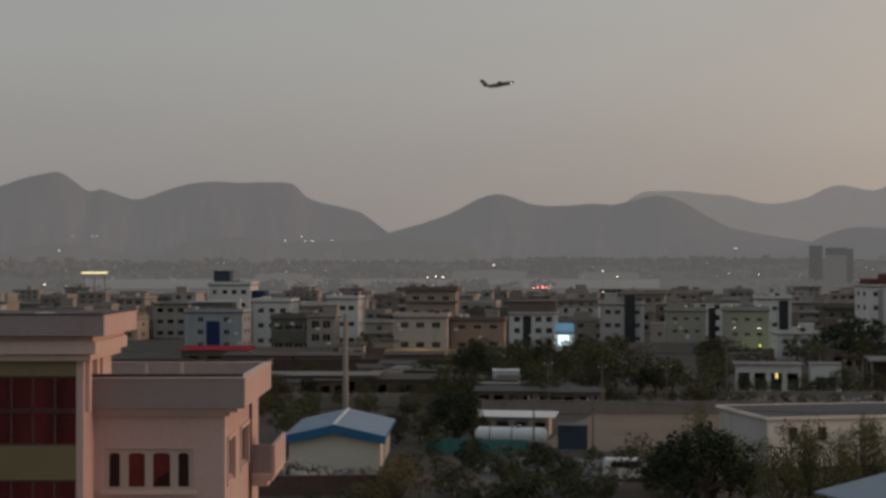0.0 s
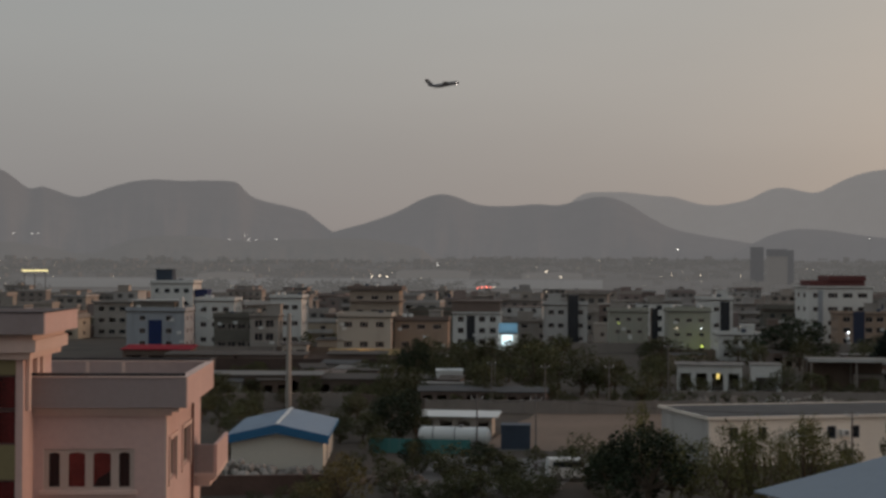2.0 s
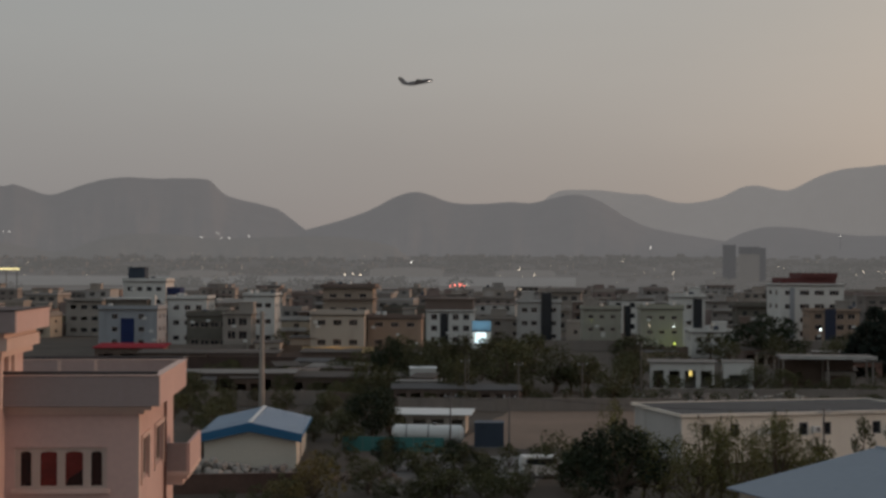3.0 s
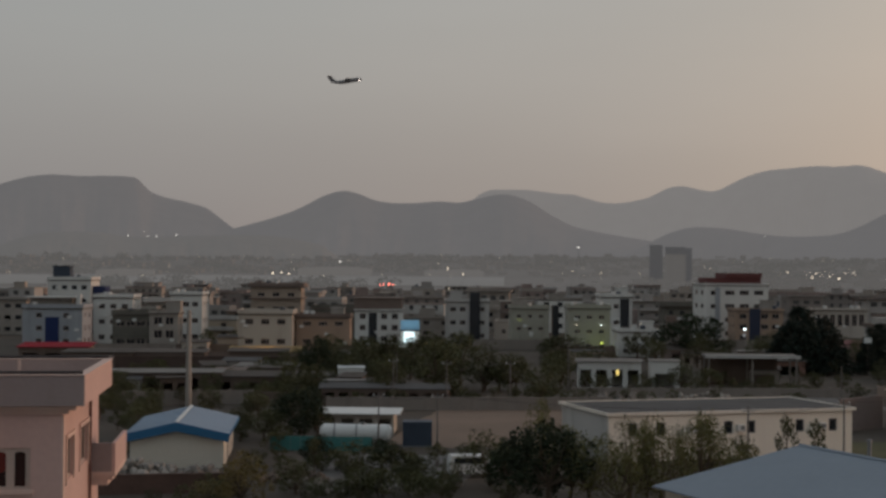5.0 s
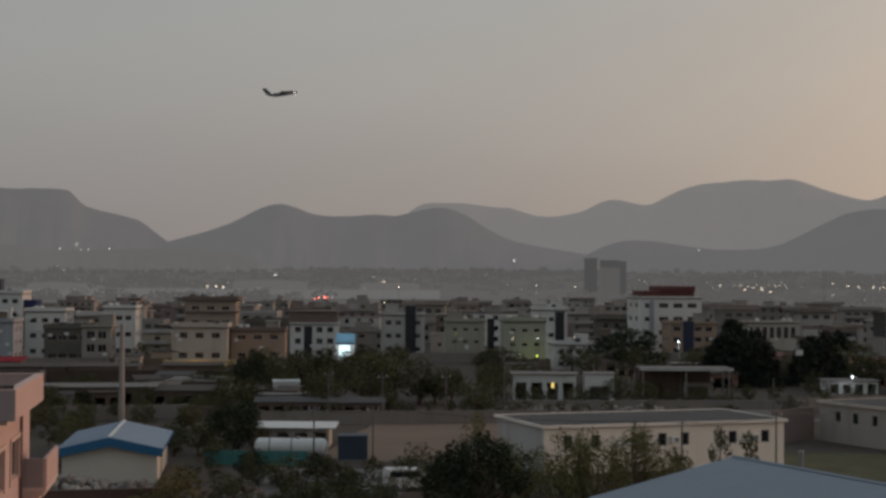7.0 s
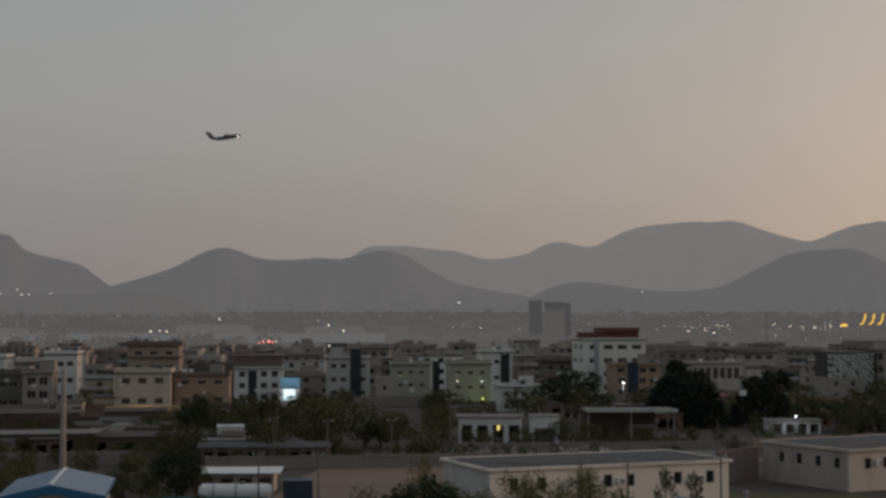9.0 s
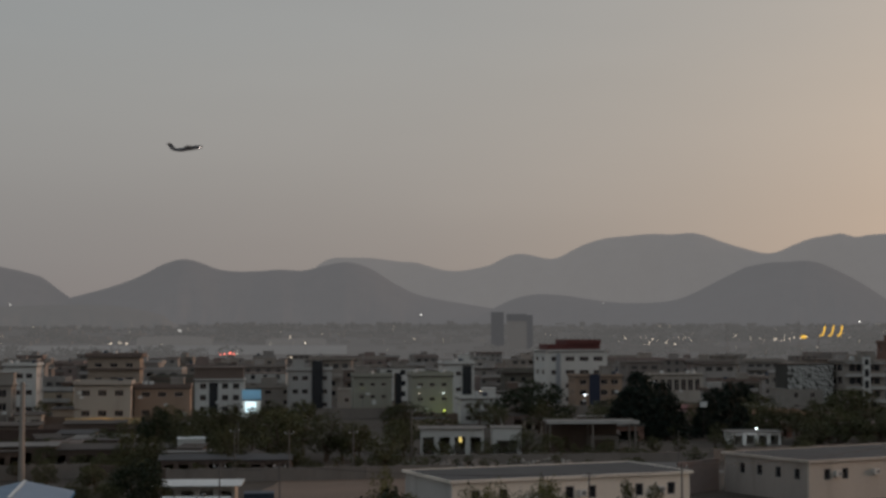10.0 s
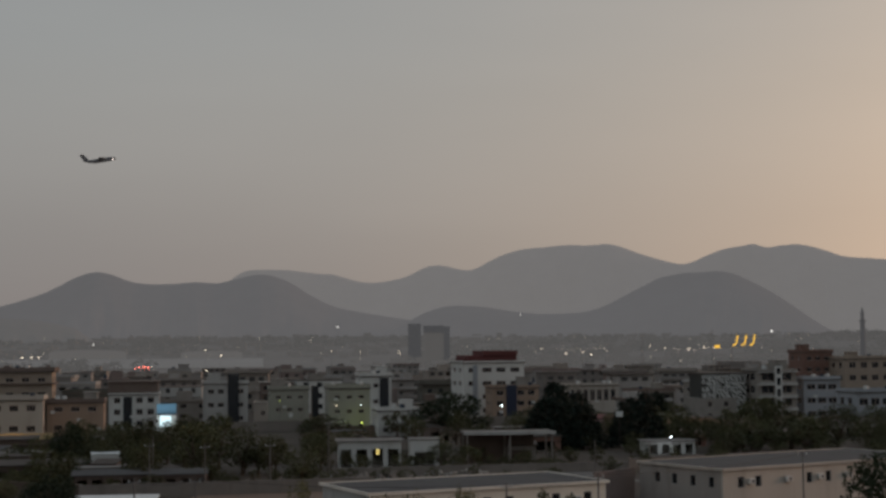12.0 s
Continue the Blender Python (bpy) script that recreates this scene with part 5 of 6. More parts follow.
def clutter():
    """Small mud and brick outhouses crowded between the walls."""
    rng = random.Random(31)
    kinds = [(MUDWALL, "mud"), (BROWN, "brown brick"), (BRICKRED, "red brown brick"), (TAN, "tan brick"), (CONCRETE, "grey concrete")]
    for lo, hi, d0, d1, n in ((-22, -13.5, 206, 268, 14), (-13, -9, 195, 206, 5), (-3, 5, 232, 285, 9), (8, 21, 258, 330, 16)):
        for _ in range(n):
            a, r = radians(rng.uniform(lo, hi)), rng.uniform(d0, d1)
            m, word = rng.choice(kinds)
            low_shed(r * math.sin(a), r * math.cos(a), rng.uniform(3, 7), rng.uniform(3, 5), rng.uniform(1.6, 2.7), rng.uniform(-8, 28), m, rng.choice([DIRTROOF, DIRTROOF, BROWN, HAZEGREY, DARKROOF]),
                     "small low %s outhouse in the crowded quarter" % word, rng.randint(1, 3), None, rng.uniform(0.0, 0.5), "outhouse", rng.uniform(0.1, 0.4))


clutter()


def pavilion(x, y, w, d, h, yaw):
    top = thing("pavilion", pose(x, y, 0, 0, 0, yaw), "open garden pavilion with a flat pale roof on thin posts", "pavilion")
    part("roof", boxes((-w / 2, w / 2, 0, d, h, h + 0.3)), HAZEGREY, top)
    part("fascia", boxes((-w / 2 - 0.15, w / 2 + 0.15, -0.15, -0.001, h - 0.12, h + 0.38)), PALEGREY, top)
    me = mesh_of("post", boxes((-0.14, 0.14, -0.14, 0.14, 0, h)), GREYWALL)
    for i in (0, 2, 4):
        for j in (0.4, d - 0.6):
            part("post", me, None, top, at=pose(-w / 2 + 0.4 + (w - 0.8) * i / 4, j, 0))
    part("back_wall", boxes((-w / 2, w / 3, d - 0.3, d - 0.15, 0, h)), MUDWALL, top)


pavilion(13.8, 229.0, 14.0, 6, 4.5, 6)


def pole(x, y, h, label, arm=True, r=0.10, material=None):
    top = thing("utility_pole", pose(x, y, 0, 0, 0, 20), label, "utility pole", "utility poles")
    part("mast", tube(bmesh.new(), (0, 0, 0), (0, 0, h), r, r * 0.65, 10), material or POLE, top)
    if arm:
        a = part("crossarm", boxes((-0.6, 0.6, -0.04, 0.04, h - 0.46, h - 0.38)), STEEL, top)
        me = mesh_of("insulator", tube(bmesh.new(), (0, 0, 0), (0, 0, 0.22), 0.05, 0.04, 8), TANKWHITE)
        for k in (-0.52, 0, 0.52):
            part("insulator", me, None, a, at=pose(k, 0, h - 0.38))
    return Vector((x, y, h - 0.2))


pole(-59.4, 182.1, 12.2, "tall thick concrete pole above the sheds", r=0.42, material=CONCRETE)
P = [pole(-34.0, 188.0, 6.2, "concrete pole beside the wall"), pole(-27.0, 187.5, 6.0, "concrete pole beside the wall"), pole(-19.0, 189.0, 6.0, "concrete pole beside the wall"), pole(-12.5, 204.0, 8.0, "tall concrete pole by the compound")]
Q = [pole(-27.5, 144.0, 5.6, "concrete pole in front of the tanker"), pole(-21.2, 141.1, 5.9, "concrete pole by the yard"), pole(7.8, 136.0, 5.6, "concrete pole in front of the office"), pole(16.7, 140.5, 6.0, "concrete pole in front of the office"), pole(42.0, 163.5, 6.2, "concrete pole in front of the pale office")]
pole(-35.0, 196.0, 6.5, "thin pole behind the trees", False, 0.09)
pole(-88.0, 231.0, 5.0, "thin pole behind the shop row", False, 0.08)
pole(-75.0, 229.0, 5.0, "thin pole behind the shop row", False, 0.08)
pole(30.0, 195.0, 5.5, "thin lamp post in the compound", False, 0.08)
pole(24.0, 205.0, 5.0, "thin lamp post in the compound", False, 0.08)


def wire(a, b, sag=0.5):
    bm = bmesh.new()
    last = a
    for k in range(1, 11):
        t = k / 10
        p = a.lerp(b, t) - Vector((0, 0, sag * 4 * t * (1 - t)))
        tube(bm, last, p, 0.025, 0.025, 4)
        last = p
    bmesh.ops.remove_doubles(bm, verts=bm.verts, dist=0.002)
    solid("power_line", bm, CAP, "thin dark power line between two poles", "power line", group="power lines")


for run in (P, Q):
    for a, b in zip(run, run[1:]):
        if (a - b).length < 40:
            wire(a, b)


def tanker():
    top = thing("tank_trailer", pose(-30.0, 145.7, 0, 0, 0, 4), "white cylindrical tank trailer parked in the yard", "tank trailer")
    bm = tube(bmesh.new(), (-3.4, 0, 1.35), (3.2, 0, 1.35), 0.85, 0.85, 24)
    part("tank", bm, TANKWHITE, top)
    for x, s in ((-3.4, -1), (3.2, 1)):
        part("tank_end", tube(bmesh.new(), (x, 0, 1.35), (x + s * 0.3, 0, 1.35), 0.85, 0.5, 24), TANKWHITE, top)
    for x in (-2.2, 0, 2.2):
        part("band", tube(bmesh.new(), (x - 0.06, 0, 1.35), (x + 0.06, 0, 1.35), 0.88, 0.88, 24), STEEL, top)
    part("hatch", tube(bmesh.new(), (0.6, 0, 2.15), (0.6, 0, 2.4), 0.25, 0.25, 12), STEEL, top)
    part("chassis", boxes((-3.2, 3.2, -0.5, 0.5, 0.42, 0.58)), STEEL, top)
    tyre = mesh_of("tyre", tube(bmesh.new(), (0, -0.15, 0.45), (0, 0.15, 0.45), 0.45, 0.45, 16), CAP)
    rim = mesh_of("rim", tube(bmesh.new(), (0, -0.17, 0.45), (0, 0.17, 0.45), 0.22, 0.22, 12), STEEL)
    for x in (-2.3, -1.3, 2.4):
        for y in (-0.8, 0.8):
            w = part("wheel", tyre, None, top, at=pose(x, y, 0))
            part("rim", rim, None, w)


def container(x, y, yaw, material, label):
    top = thing("shipping_container", pose(x, y, 0, 0, 0, yaw), label, "container")
    L, W, H = 2.9, 2.4, 2.5
    bm = bmesh.new()
    ring = []
    n = 24
    for k in range(n):
        u = -L / 2 + L * k / n
        ring += [(u, -W / 2 + (0.05 if k % 2 else 0)), (u + L / n * 0.5, -W / 2 + (0.05 if k % 2 else 0))]
    ring += [(L / 2, -W / 2), (L / 2, W / 2), (-L / 2, W / 2)]
    prism(bm, ring, 0.12, H - 0.1, "z")
    part("corrugated_body", bm, material, top)
    part("base_rail", boxes((-L / 2 - 0.03, L / 2 + 0.03, -W / 2 - 0.03, W / 2 + 0.03, 0, 0.12)), STEEL, top)
    part("top_rail", boxes((-L / 2 - 0.03, L / 2 + 0.03, -W / 2 - 0.03, W / 2 + 0.03, H - 0.1, H)), material, top)


def sheet_fence():
    top = thing("sheet_fence", pose(-37.5, 140.3, 0, 0, 0, 5), "teal sheet-metal fence round the yard", "fence")
    me = mesh_of("panel", boxes((0, 0.96, 0, 0.04, 0.05, 1.45)), TEAL)
    pm = mesh_of("post", boxes((-0.04, 0.04, 0.05, 0.13, 0, 1.5)), STEEL)
    for k in range(10):
        part("panel", me, None, top, at=pose(k * 1.0, 0, 0))
        part("post", pm, None, top, at=pose(k * 1.0 - 0.02, 0, 0))


def van(x, y, yaw, material, label):
    top = thing("van", pose(x, y, 0, 0, 0, yaw), label, "van")
    ring = [(-2.1, 0.35), (2.1, 0.35), (2.15, 0.95), (1.55, 1.15), (1.05, 1.85), (-2.0, 1.9), (-2.12, 1.2)]
    part("body", prism(bmesh.new(), ring, -0.82, 0.82), material, top)
    part("windscreen", prism(bmesh.new(), [(1.50, 1.18), (1.53, 1.20), (1.10, 1.80), (1.07, 1.78)], -0.7, 0.7), GLASS, top)
    for s in (-1, 1):
        part("side_window", boxes((-1.8, 0.95, *sorted((s * 0.82, s * 0.83)), 1.2, 1.7)), GLASS, top)
        part("headlight", boxes((2.13, 2.17, *sorted((s * 0.45, s * 0.72)), 0.7, 0.88)), TANKWHITE, top)
    tyre = mesh_of("tyre", tube(bmesh.new(), (0, -0.1, 0.32), (0, 0.1, 0.32), 0.32, 0.32, 14), CAP)
    rim = mesh_of("rim", tube(bmesh.new(), (0, -0.11, 0.32), (0, 0.11, 0.32), 0.17, 0.17, 10), STEEL)
    for X in (-1.35, 1.35):
        for Y in (-0.75, 0.75):
            w = part("wheel", tyre, None, top, at=pose(X, Y, 0))
            part("rim", rim, None, w)


def notice_board():
    top = thing("notice_board", pose(34.7, 259.5, 0, 0, 0, 6), "white square board on a tall pole before dark conifers", "sign board")
    part("pole", tube(bmesh.new(), (0, 0, 0), (0, 0, 5.6), 0.05, 0.05, 8), CAP, top)
    part("board", boxes((-0.62, 0.62, -0.10, -0.04, 5.5, 6.45)), TANKWHITE, top)


notice_board()
tanker()
container(-24.1, 147.0, 8, NAVY, "navy blue corrugated shipping container")
sheet_fence()
van(-15.9, 126.5, 20, TANKWHITE, "white van parked among shrubs by the yard")


def heap(x, y, r, h, material, label, n, seed, name="rubble_heap"):
    rng = random.Random(seed)
    bm = bmesh.new()
    for _ in range(n):
        a, q = rng.uniform(0, 6.28), r * rng.random() ** 0.6
        s = rng.uniform(0.12, 0.45)
        z = h * max(0, 1 - q / r) * rng.random()
        g = bmesh.ops.create_icosphere(bm, subdivisions=1, radius=s)
        bmesh.ops.translate(bm, verts=g["verts"], vec=(q * math.cos(a), q * math.sin(a), z + s * 0.4))
        for v in g["verts"]:
            v.co += Vector((rng.uniform(-1, 1), rng.uniform(-1, 1), rng.uniform(-1, 1))) * s * 0.25
    solid(name, bm, material, label, "rubble", pose(x, y, 0), kind="stuff")


heap(-44.5, 123.5, 3.2, 0.9, CONCRETE, "broken concrete rubble beside the blue shed", 60, 1)
heap(-41.5, 116.5, 3.0, 0.9, CONCRETE, "grey rubble piled behind the brown wall", 60, 11)
heap(-36.5, 117.5, 2.6, 0.9, GREYWALL, "pale rubble piled behind the brown wall", 60, 12)
heap(-39.0, 122.8, 2.4, 0.7, GREYWALL, "pale rubble beside the blue shed", 45, 2)
heap(-25.0, 118.0, 5.0, 0.5, GREYWALL, "scattered pale stones and rubbish", 70, 3)
heap(-20.0, 120.5, 4.5, 0.5, CONCRETE, "scattered grey stones and rubbish", 60, 4)
heap(-30.5, 121.5, 3.5, 0.5, MUDWALL, "heap of brown earth clods", 50, 5)
heap(-5.0, 205.0, 5.0, 0.8, GREYWALL, "pale stones in the compound yard", 60, 6)
heap(5.0, 208.0, 5.0, 0.8, CONCRETE, "grey building rubble in the compound yard", 60, 7)


# ---- lamps of the dusk ----
BALL = {}


def lamp_post(x, y, z, material, r, label, foot=0.0, group="lamps of the town", name="street_lamp"):
    top = thing(name, pose(x, y, foot), label, "lamp", group)
    h = z - foot
    part("mast", tube(bmesh.new(), (0, 0, 0), (0, 0, h - r * 0.5), max(0.06, r * 0.12), max(0.05, r * 0.08), 6), STEEL, top)
    key = (material.name, round(r, 2))
    if key not in BALL:
        bm = bmesh.new()
        bmesh.ops.create_icosphere(bm, subdivisions=2, radius=r)
        BALL[key] = mesh_of("lamp_head", bm, material)
    part("lamp_head", BALL[key], None, top, at=pose(0, 0, h))


for x, y, z in ((-1345, 2569, 80.8), (-1336, 2574, 80.9), (-1375, 2553, 80.6), (-1029, 2711, 72.2), (-1010, 2719, 73.4), (-981, 2729, 81.1), (-974, 2732, 72.4), (-960, 2736, 72.4), (-924, 2749, 74.6), (-1302, 2365, 51.3)):
    lamp_post(x, y, z, FARLAMP, 0.9, "floodlight on the dark hillside", z - 24, "hillside floodlights", "floodlight")
for x, y, z in ((-110, 1997, 45.2), (-406, 1856, 23.4), (203, 2993, 80.8), (370, 1557, 31.4)):
    lamp_post(x, y, z, FARLAMP, 0.95, "bright lamp in the distant town", z - 26, "distant lamps", "floodlight")
for x, y, z in ((-52, 1299, 13.4), (-77, 1298, 14.3), (-18, 1300, 12.9), (-128, 891, 16.8), (-119, 892, 13.4), (88, 896, 13.1), (98, 895, 13.7), (103, 894, 12.3), (82, 997, 15.7), (169, 1087, 17.3), (179, 984, 15.3)):
    lamp_post(x, y, z, WARMLIGHT, 0.36, "warm white street lamp in the far town", 0, "far street lamps")
for x, y, z in ((-100, 642, 8.9), (-92, 643, 8.2), (-294, 523, 11.9), (-144, 541, 15.0), (-141, 542, 15.2), (-138, 541, 14.9)):
    lamp_post(x, y, z, WARMLIGHT, 0.25, "white lamp over a busy street", 0, "street lamps")
for x, z, m, q in ((-127, 9.5, REDLIGHT, 0.42), (-129.5, 9.3, REDLIGHT, 0.34), (-125.2, 9.2, REDLIGHT, 0.30), (-131.4, 9.0, REDLIGHT, 0.26), (-123.6, 9.4, WARMLIGHT, 0.20)):
    lamp_post(x, 688, z, m, q, "red lit shop lamp over the street" if m is REDLIGHT else "small warm shop lamp over the street", 0, "street lamps")
# a lit avenue at the foot of the eastern hill
rng = random.Random(44)
for lo, hi, n in ((5.2, 7.3, 15), (8.7, 11.9, 14)):
    for k in range(n):
        t, r = radians(lo + (hi - lo) * (k + rng.random()) / n), rng.uniform(1180, 1290)
        lamp_post(r * math.sin(t), r * math.cos(t), rng.uniform(13.0, 15.5) + ground_height(r), WARMLIGHT, rng.choice([0.16, 0.2, 0.28, 0.42]), "warm white lamp along a distant avenue", ground_height(r), "avenue lamps")
lamp_post(16.6, 302.0, 5.9, COOLLIGHT, 0.17, "bright white street lamp among trees", 0, "street lamps")
lamp_post(41.0, 243.6, 2.9, COOLLIGHT, 0.14, "bright white lamp on the stall", 0, "street lamps")
lamp_post(-12.2, 311.5, 2.2, GREENGLOW, 0.24, "yellow green lamp in front of the house", 0, "street lamps")


def point(x, y, z, watts, color, r=0.3):
    l = new("lamp_light", bpy.data.lights.new("lamp_light", "POINT"))
    l.data.energy, l.data.color, l.data.shadow_soft_size = watts, color, r
    l.location = (x, y, z)


for x, y, z, m in ((-17.6, 315.3, 5.7, WARMLIGHT), (-12.5, 316.2, 5.7, COOLLIGHT), (-31.5, 333.9, 6.0, GREENGLOW), (-9.2, 346.5, 4.0, COOLLIGHT), (-5.0, 346.0, 5.0, WARMLIGHT), (22.0, 378.0, 6.0, WARMLIGHT)):
    lamp_post(x, y, z, m, 0.10, "small lamp on a post before the house", 0, "house lamps")
point(-12.4, 312.6, 2.3, 60, (0.8, 1.0, 0.2))
point(-77.0, 281.5, 3.0, 120, (1.0, 0.62, 0.22))
point(16.6, 301.2, 5.4, 160, (0.85, 0.93, 1.0))
point(40.6, 242.8, 2.6, 40, (0.85, 0.93, 1.0))


def shop():
    top = thing("lit_shop", pose(-55.3, 326.0, 0, 0, 0, G), "small shop with a light blue board and bright doorway", "shop")
    part("wall", plate(bmesh.new(), [-2.1, -1.6, 1.2, 2.1], [0, 0.3, 3.4, 3.6], 0, 0.2), WHITE, top)
    part("side_wall", boxes((-2.1, -1.9, 0.2, 4, 0, 3.6)), WHITE, top)
    part("side_wall", boxes((1.9, 2.1, 0.2, 4, 0, 3.6)), WHITE, top)
    part("back_wall", boxes((-1.9, 1.9, 3.8, 4, 0, 3.6)), WHITE, top)
    part("roof", boxes((-2.2, 2.2, -0.2, 4.1, 3.6, 3.8)), DARKROOF, top)
    part("sign_board", boxes((-2.1, 2.1, -0.12, 0.0, 3.8, 6.0)), LIGHTBLUE, top, "light blue sign board")
    part("light_panel", boxes((-1.4, 1.0, 0.4, 0.45, 1.0, 3.4)), SHOPLIGHT, top, "bright white shop light")
    part("awning", boxes((-2.1, 2.1, -1.0, -0.201, 3.4, 3.46)), TANKWHITE, top)


shop()
point(-55.4, 324.4, 2.6, 160, (0.8, 0.96, 1.0))


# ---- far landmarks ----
# everything past a kilometre emits faintly, its haze built into the material
HAZEDARK = haze_glow_mat("far_block_haze_glow", (0.09, 0.088, 0.09), (0.5, 0.49, 0.495), 0.100, 0.05)
HAZEMID = haze_glow_mat("far_house_haze_glow", (0.075, 0.07, 0.066), (0.5, 0.477, 0.458), 0.160, 0.05)
HAZEPALE = haze_glow_mat("far_hangar_haze_glow", (0.10, 0.095, 0.09), (0.5, 0.475, 0.455), 0.200, 0.05)
HAZETREE = haze_glow_mat("far_tree_haze_glow", (0.035, 0.036, 0.033), (0.5, 0.482, 0.465), 0.166, 0.05)


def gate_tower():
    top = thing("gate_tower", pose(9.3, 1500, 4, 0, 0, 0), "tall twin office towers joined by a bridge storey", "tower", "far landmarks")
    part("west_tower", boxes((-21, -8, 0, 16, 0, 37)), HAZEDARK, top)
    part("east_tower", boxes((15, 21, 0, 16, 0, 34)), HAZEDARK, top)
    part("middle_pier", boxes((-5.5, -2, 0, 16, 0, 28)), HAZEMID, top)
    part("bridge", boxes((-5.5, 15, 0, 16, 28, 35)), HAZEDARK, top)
    # added pale block in the opening, in place of the hazy brightness behind
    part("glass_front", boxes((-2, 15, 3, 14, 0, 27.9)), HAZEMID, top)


gate_tower()


def minaret():
    top = thing("minaret", pose(315.7, 1053.7, 0), "slender grey minaret with a balcony and spire", "minaret", "far landmarks")
    part("shaft", tube(bmesh.new(), (0, 0, 0), (0, 0, 33), 2.2, 1.7, 12), HAZEDARK, top)
    part("balcony", tube(bmesh.new(), (0, 0, 33), (0, 0, 34.5), 2.0, 2.6, 12), HAZEDARK, top)
    part("lantern", tube(bmesh.new(), (0, 0, 34.5), (0, 0, 39), 1.3, 1.3, 12), HAZEDARK, top)
    part("spire", tube(bmesh.new(), (0, 0, 39), (0, 0, 43.5), 1.5, 0.1, 12), HAZEDARK, top)


minaret()


def lit_hall():
    top = thing("wedding_hall", pose(211, 980, 0, 0, 0, -12), "hall front with three tall curved golden light strips", "hall", "far landmarks")
    part("wall", boxes((-12, 14, 0, 14, 0, 6.5)), MATS["hazed_brown_wall"], top)
    pylon = mesh_of("pylon", tube(bmesh.new(), (0, 0, 6.5), (0, 0, 17.2), 0.22, 0.16, 6), HAZEMID)
    for x in (-14, -3.9, 1.6, 7.1):
        part("pylon", pylon, None, top, at=pose(x, 0.3 if x > -12 else -0.2, 0 if x > -12 else -1.4))
    for x in (-1.5, 4.0, 9.5):
        bm = bmesh.new()
        last = Vector((x - 2.4, -0.5, 17.2))
        for k in range(1, 9):
            t = k / 8
            p = Vector((x - 2.4 + 3.4 * t ** 0.6, -0.5, 17.2 + 6.6 * t ** 2.2))
            tube(bm, last, p, 0.5, 0.5, 6)
            last = p
        part("light_strip", bm, GOLDLIGHT, top, "golden curved light strip")
    bm = bmesh.new()
    box(bm, -15.8, -12.2, -0.4, 0, 15.6, 17.4)
    part("light_sign", bm, GOLDLIGHT, top, "golden glowing sign")


lit_hall()


def hangar(x, y, w, h, yaw, label):
    top = thing("hangar", pose(x, y, ground_height(math.hypot(x, y)), 0, 0, yaw), label, "hangar", "airfield hangars")
    ring = [(-w / 2, 0), (w / 2, 0), (w / 2, h * 0.75)] + [(w / 2 * math.cos(k * math.pi / 10), h * (0.75 + 0.25 * math.sin(k * math.pi / 10))) for k in range(1, 10)] + [(-w / 2, h * 0.75)]
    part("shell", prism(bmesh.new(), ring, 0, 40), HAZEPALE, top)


hangar(-369, 1659, 84, 11, 12, "long pale low airfield hall")
hangar(-560, 1500, 60, 9, 18, "long pale low airfield shed")
hangar(-240, 1720, 70, 8, 8, "pale low airfield shed with a curved roof")


def canopy_lights():
    top = thing("lit_canopy", pose(-417, 800, 0, 0, 0, 27), "flat station canopy glowing warm yellow", "canopy", "far landmarks")
    part("roof", boxes((-7.5, 7.5, 0, 8, 15.3, 16.3)), lamp_mat("canopy_light", (1.0, 0.85, 0.42), 1.1), top, "glowing canopy edge")
    me = mesh_of("post", boxes((-0.3, 0.3, 0.5, 1.1, 0, 15.3)), STEEL)
    for k in (-6, 0, 6):
        part("post", me, None, top, at=pose(k, 0, 0))


canopy_lights()
for x, y, h in ((96, 640, 22), (150, 760, 26), (162, 770, 24), (140, 800, 20), (230, 900, 24)):
    top = thing("radio_mast", pose(x, y, 0), "thin radio mast over the roofs", "mast", "radio masts")
    part("mast", tube(bmesh.new(), (0, 0, 0), (0, 0, h), 0.2, 0.1, 6), STEEL, top)


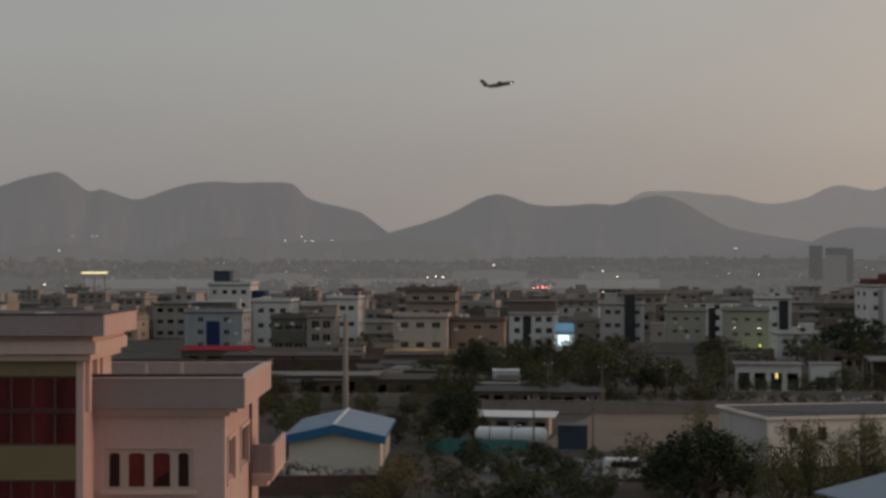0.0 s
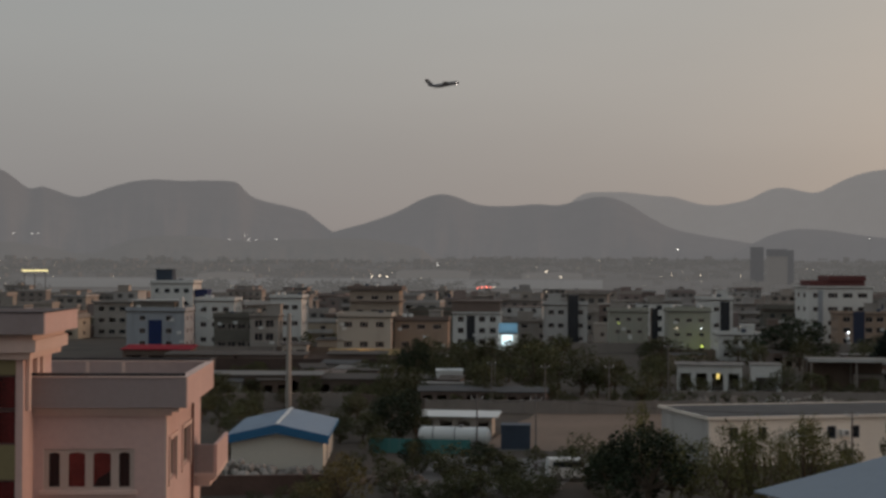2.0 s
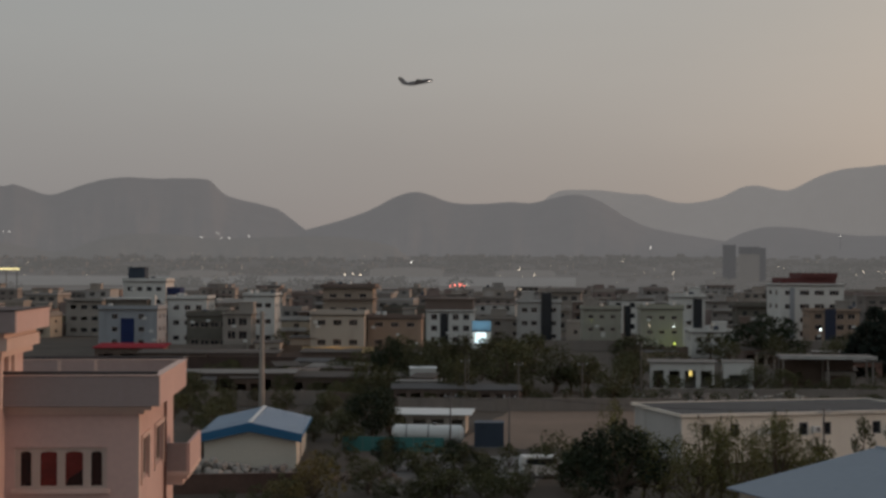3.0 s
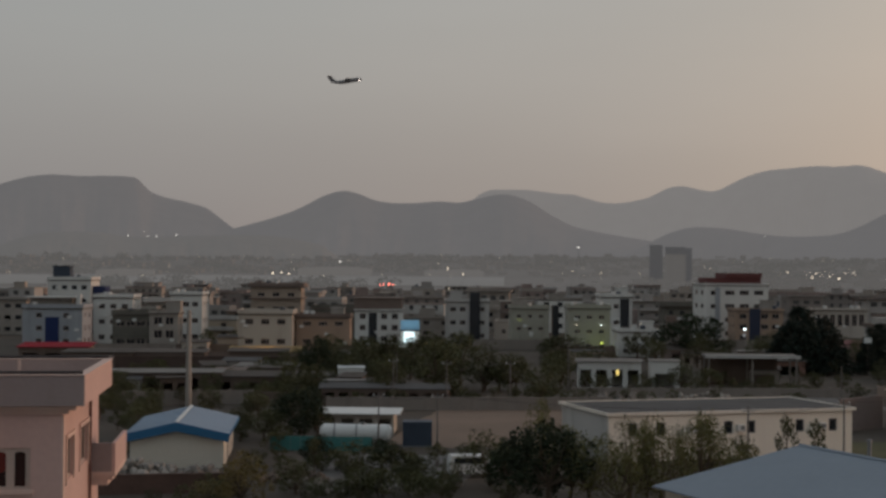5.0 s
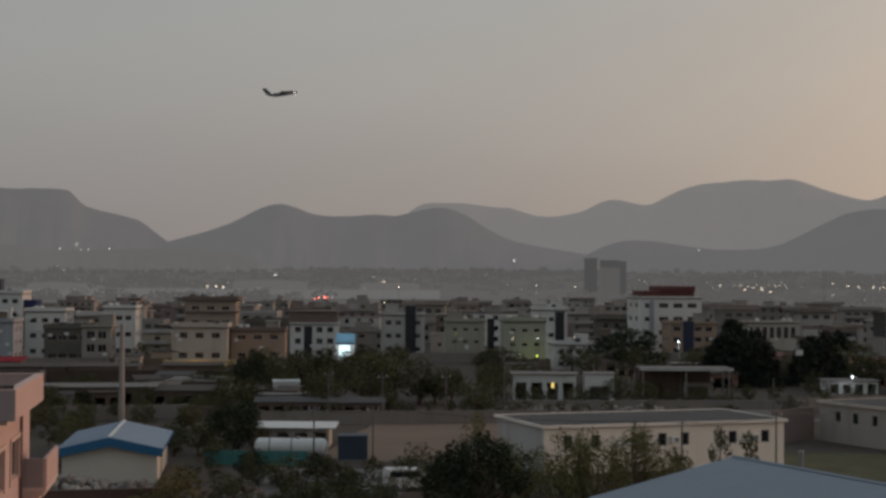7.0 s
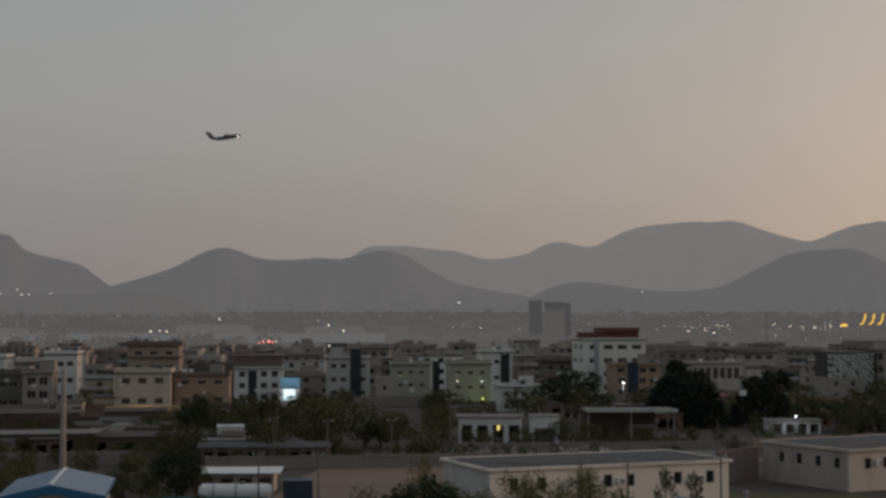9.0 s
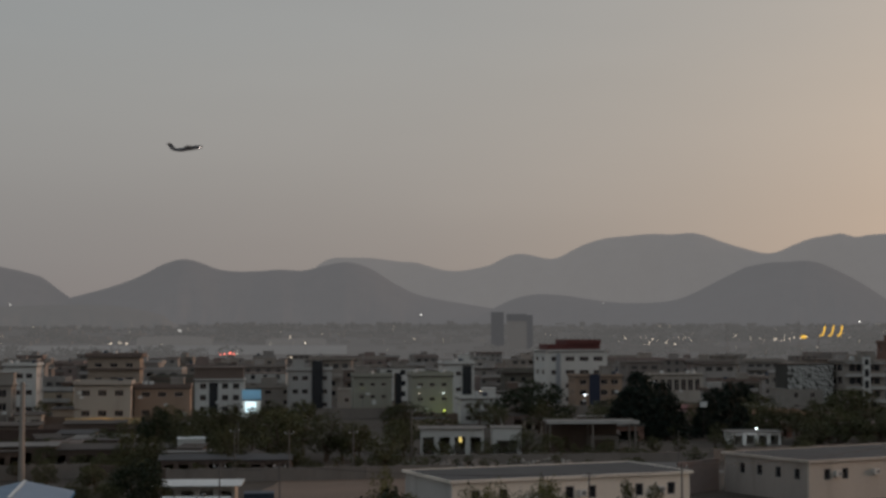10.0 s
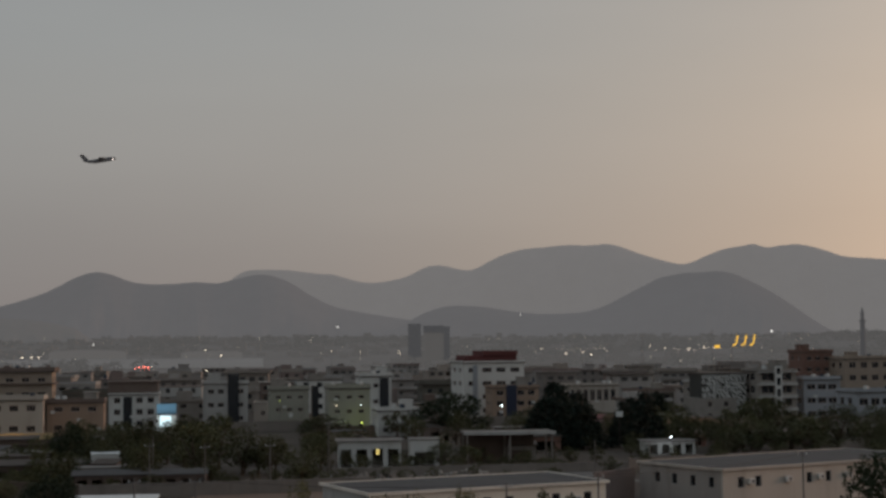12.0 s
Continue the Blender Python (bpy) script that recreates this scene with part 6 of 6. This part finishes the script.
def distant_town():
    """Houses and trees beyond a kilometre, too many and too small to count."""
    rng = random.Random(9)
    walls, trees, lights = bmesh.new(), ([], []), bmesh.new()
    for _ in range(1300):
        a, r = radians(rng.uniform(-34, 26)), 1120 + 2030 * rng.random() ** 0.8
        if a < radians(-4) and r < 1700:
            continue
        x, y, z = r * math.sin(a), r * math.cos(a), ground_height(r) - 1
        w, h = rng.uniform(6, 20), rng.uniform(3, 7) + (5 if rng.random() < 0.06 else 0)
        box(walls, x - w / 2, x + w / 2, y, y + 9, z, z + h)
    # trees stand in belts along walls and roads
    for _ in range(190):
        a, r, n = radians(rng.uniform(-34, 26)), 1130 + 2050 * rng.random(), rng.randint(3, 16)
        if a < radians(-4) and 1240 < r < 1700:
            continue
        for k in range(n):
            b = a + k * rng.uniform(5, 9) / r
            q = r + rng.uniform(-8, 8)
            c = Vector((q * math.sin(b), q * math.cos(b), ground_height(q)))
            s = rng.uniform(2.5, 6.5)
            vs, fs = leaf_cloud(rng, [(c + Vector((0, 0, s * 0.7)), s, 0.85)], 40, s * 0.42)
            n0 = len(trees[0])
            trees[0].extend(vs)
            trees[1].extend(tuple(i + n0 for i in f) for f in fs)
    for _ in range(150):
        a, r = radians(rng.uniform(-34, 26)), 1000 + 1700 * rng.random()
        z = ground_height(r) + rng.uniform(5, 11)
        q = rng.uniform(0.16, 0.42) * r / 1500
        g = bmesh.ops.create_icosphere(lights, subdivisions=1, radius=q)
        bmesh.ops.translate(lights, verts=g["verts"], vec=(r * math.sin(a), r * math.cos(a), z))
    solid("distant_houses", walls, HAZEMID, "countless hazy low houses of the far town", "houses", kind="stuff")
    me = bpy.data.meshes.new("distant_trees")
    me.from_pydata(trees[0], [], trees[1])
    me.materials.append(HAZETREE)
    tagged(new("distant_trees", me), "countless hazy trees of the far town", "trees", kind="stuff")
    solid("distant_lamps", lights, lamp_mat("far_lamp", (1.0, 0.88, 0.68), 1.1), "tiny far lamps glimmering in the dusk", "lamps", kind="stuff")


distant_town()


def airfield():
    """The pale concrete apron beyond the town."""
    bm = bmesh.new()
    rows = []
    for r in (1260, 1400, 1540, 1680):
        rows.append([bm.verts.new((r * math.sin(radians(a)), r * math.cos(radians(a)), ground_height(r) + 1.2)) for a in range(-28, -4, 2)])
    for p, q in zip(rows, rows[1:]):
        for k in range(len(p) - 1):
            bm.faces.new((p[k], p[k + 1], q[k + 1], q[k]))
    # concrete colour plus a glow for the haze over the apron
    solid("airfield_apron", bm, haze_glow_mat("far_apron_haze_glow", (0.16, 0.155, 0.15), (0.5, 0.48, 0.46), 0.152, 0.01), "pale concrete airfield apron beyond the town", "apron", kind="structure")


airfield()


# ---- the aircraft climbing away ----
def aircraft():
    top = thing("aircraft", pose(-505.6, 2346, 316, 0, -11, 14), "dark grey four-engined transport aircraft climbing in the dusk", "aircraft")
    bm = bmesh.new()
    last = None
    for x, r, z in ((-24, 0.5, 3.0), (-19, 1.6, 1.8), (-12, 2.9, 0.5), (-5, 3.3, 0), (15, 3.3, 0), (20, 2.9, -0.2), (24, 1.7, -0.7), (26, 0.4, -1.0)):
        if last:
            tube(bm, (last[0], 0, last[2]), (x, 0, z), last[1], r, 14)
        last = (x, r, z)
    bmesh.ops.remove_doubles(bm, verts=bm.verts, dist=0.01)
    part("fuselage", bm, PLANE, top)
    for s in (-1, 1):
        bm = bmesh.new()
        prism(bm, [(9, s * 2.0), (2, s * 25), (-1, s * 25), (-2, s * 2.0)][::s], 2.7, 3.4, "z")
        for v in bm.verts:
            v.co.z -= 0.045 * abs(v.co.y)
        part("wing", bm, PLANE, top)
        for y in (8, 15):
            part("engine", tube(bmesh.new(), (9 - y * 0.3, s * y, 0.6), (3.5 - y * 0.3, s * y, 0.6), 1.35, 1.0, 12), PLANE, top)
        part("tailplane", prism(bmesh.new(), [(-22, s * 0.2), (-26, s * 9.5), (-28.5, s * 9.5), (-28, s * 0.2)][::s], 12.6, 13.0, "z"), PLANE, top)
    part("tail_fin", prism(bmesh.new(), [(-15, 2.5), (-24, 2.5), (-28.5, 12.8), (-22.5, 12.8)], -0.35, 0.35), PLANE, top)
    bm = bmesh.new()
    bmesh.ops.create_icosphere(bm, subdivisions=2, radius=0.9)
    part("landing_light", bm, lamp_mat("landing_light", (1.0, 0.85, 0.75), 3.0), top, at=pose(20.5, -2.6, -1.6))


aircraft()
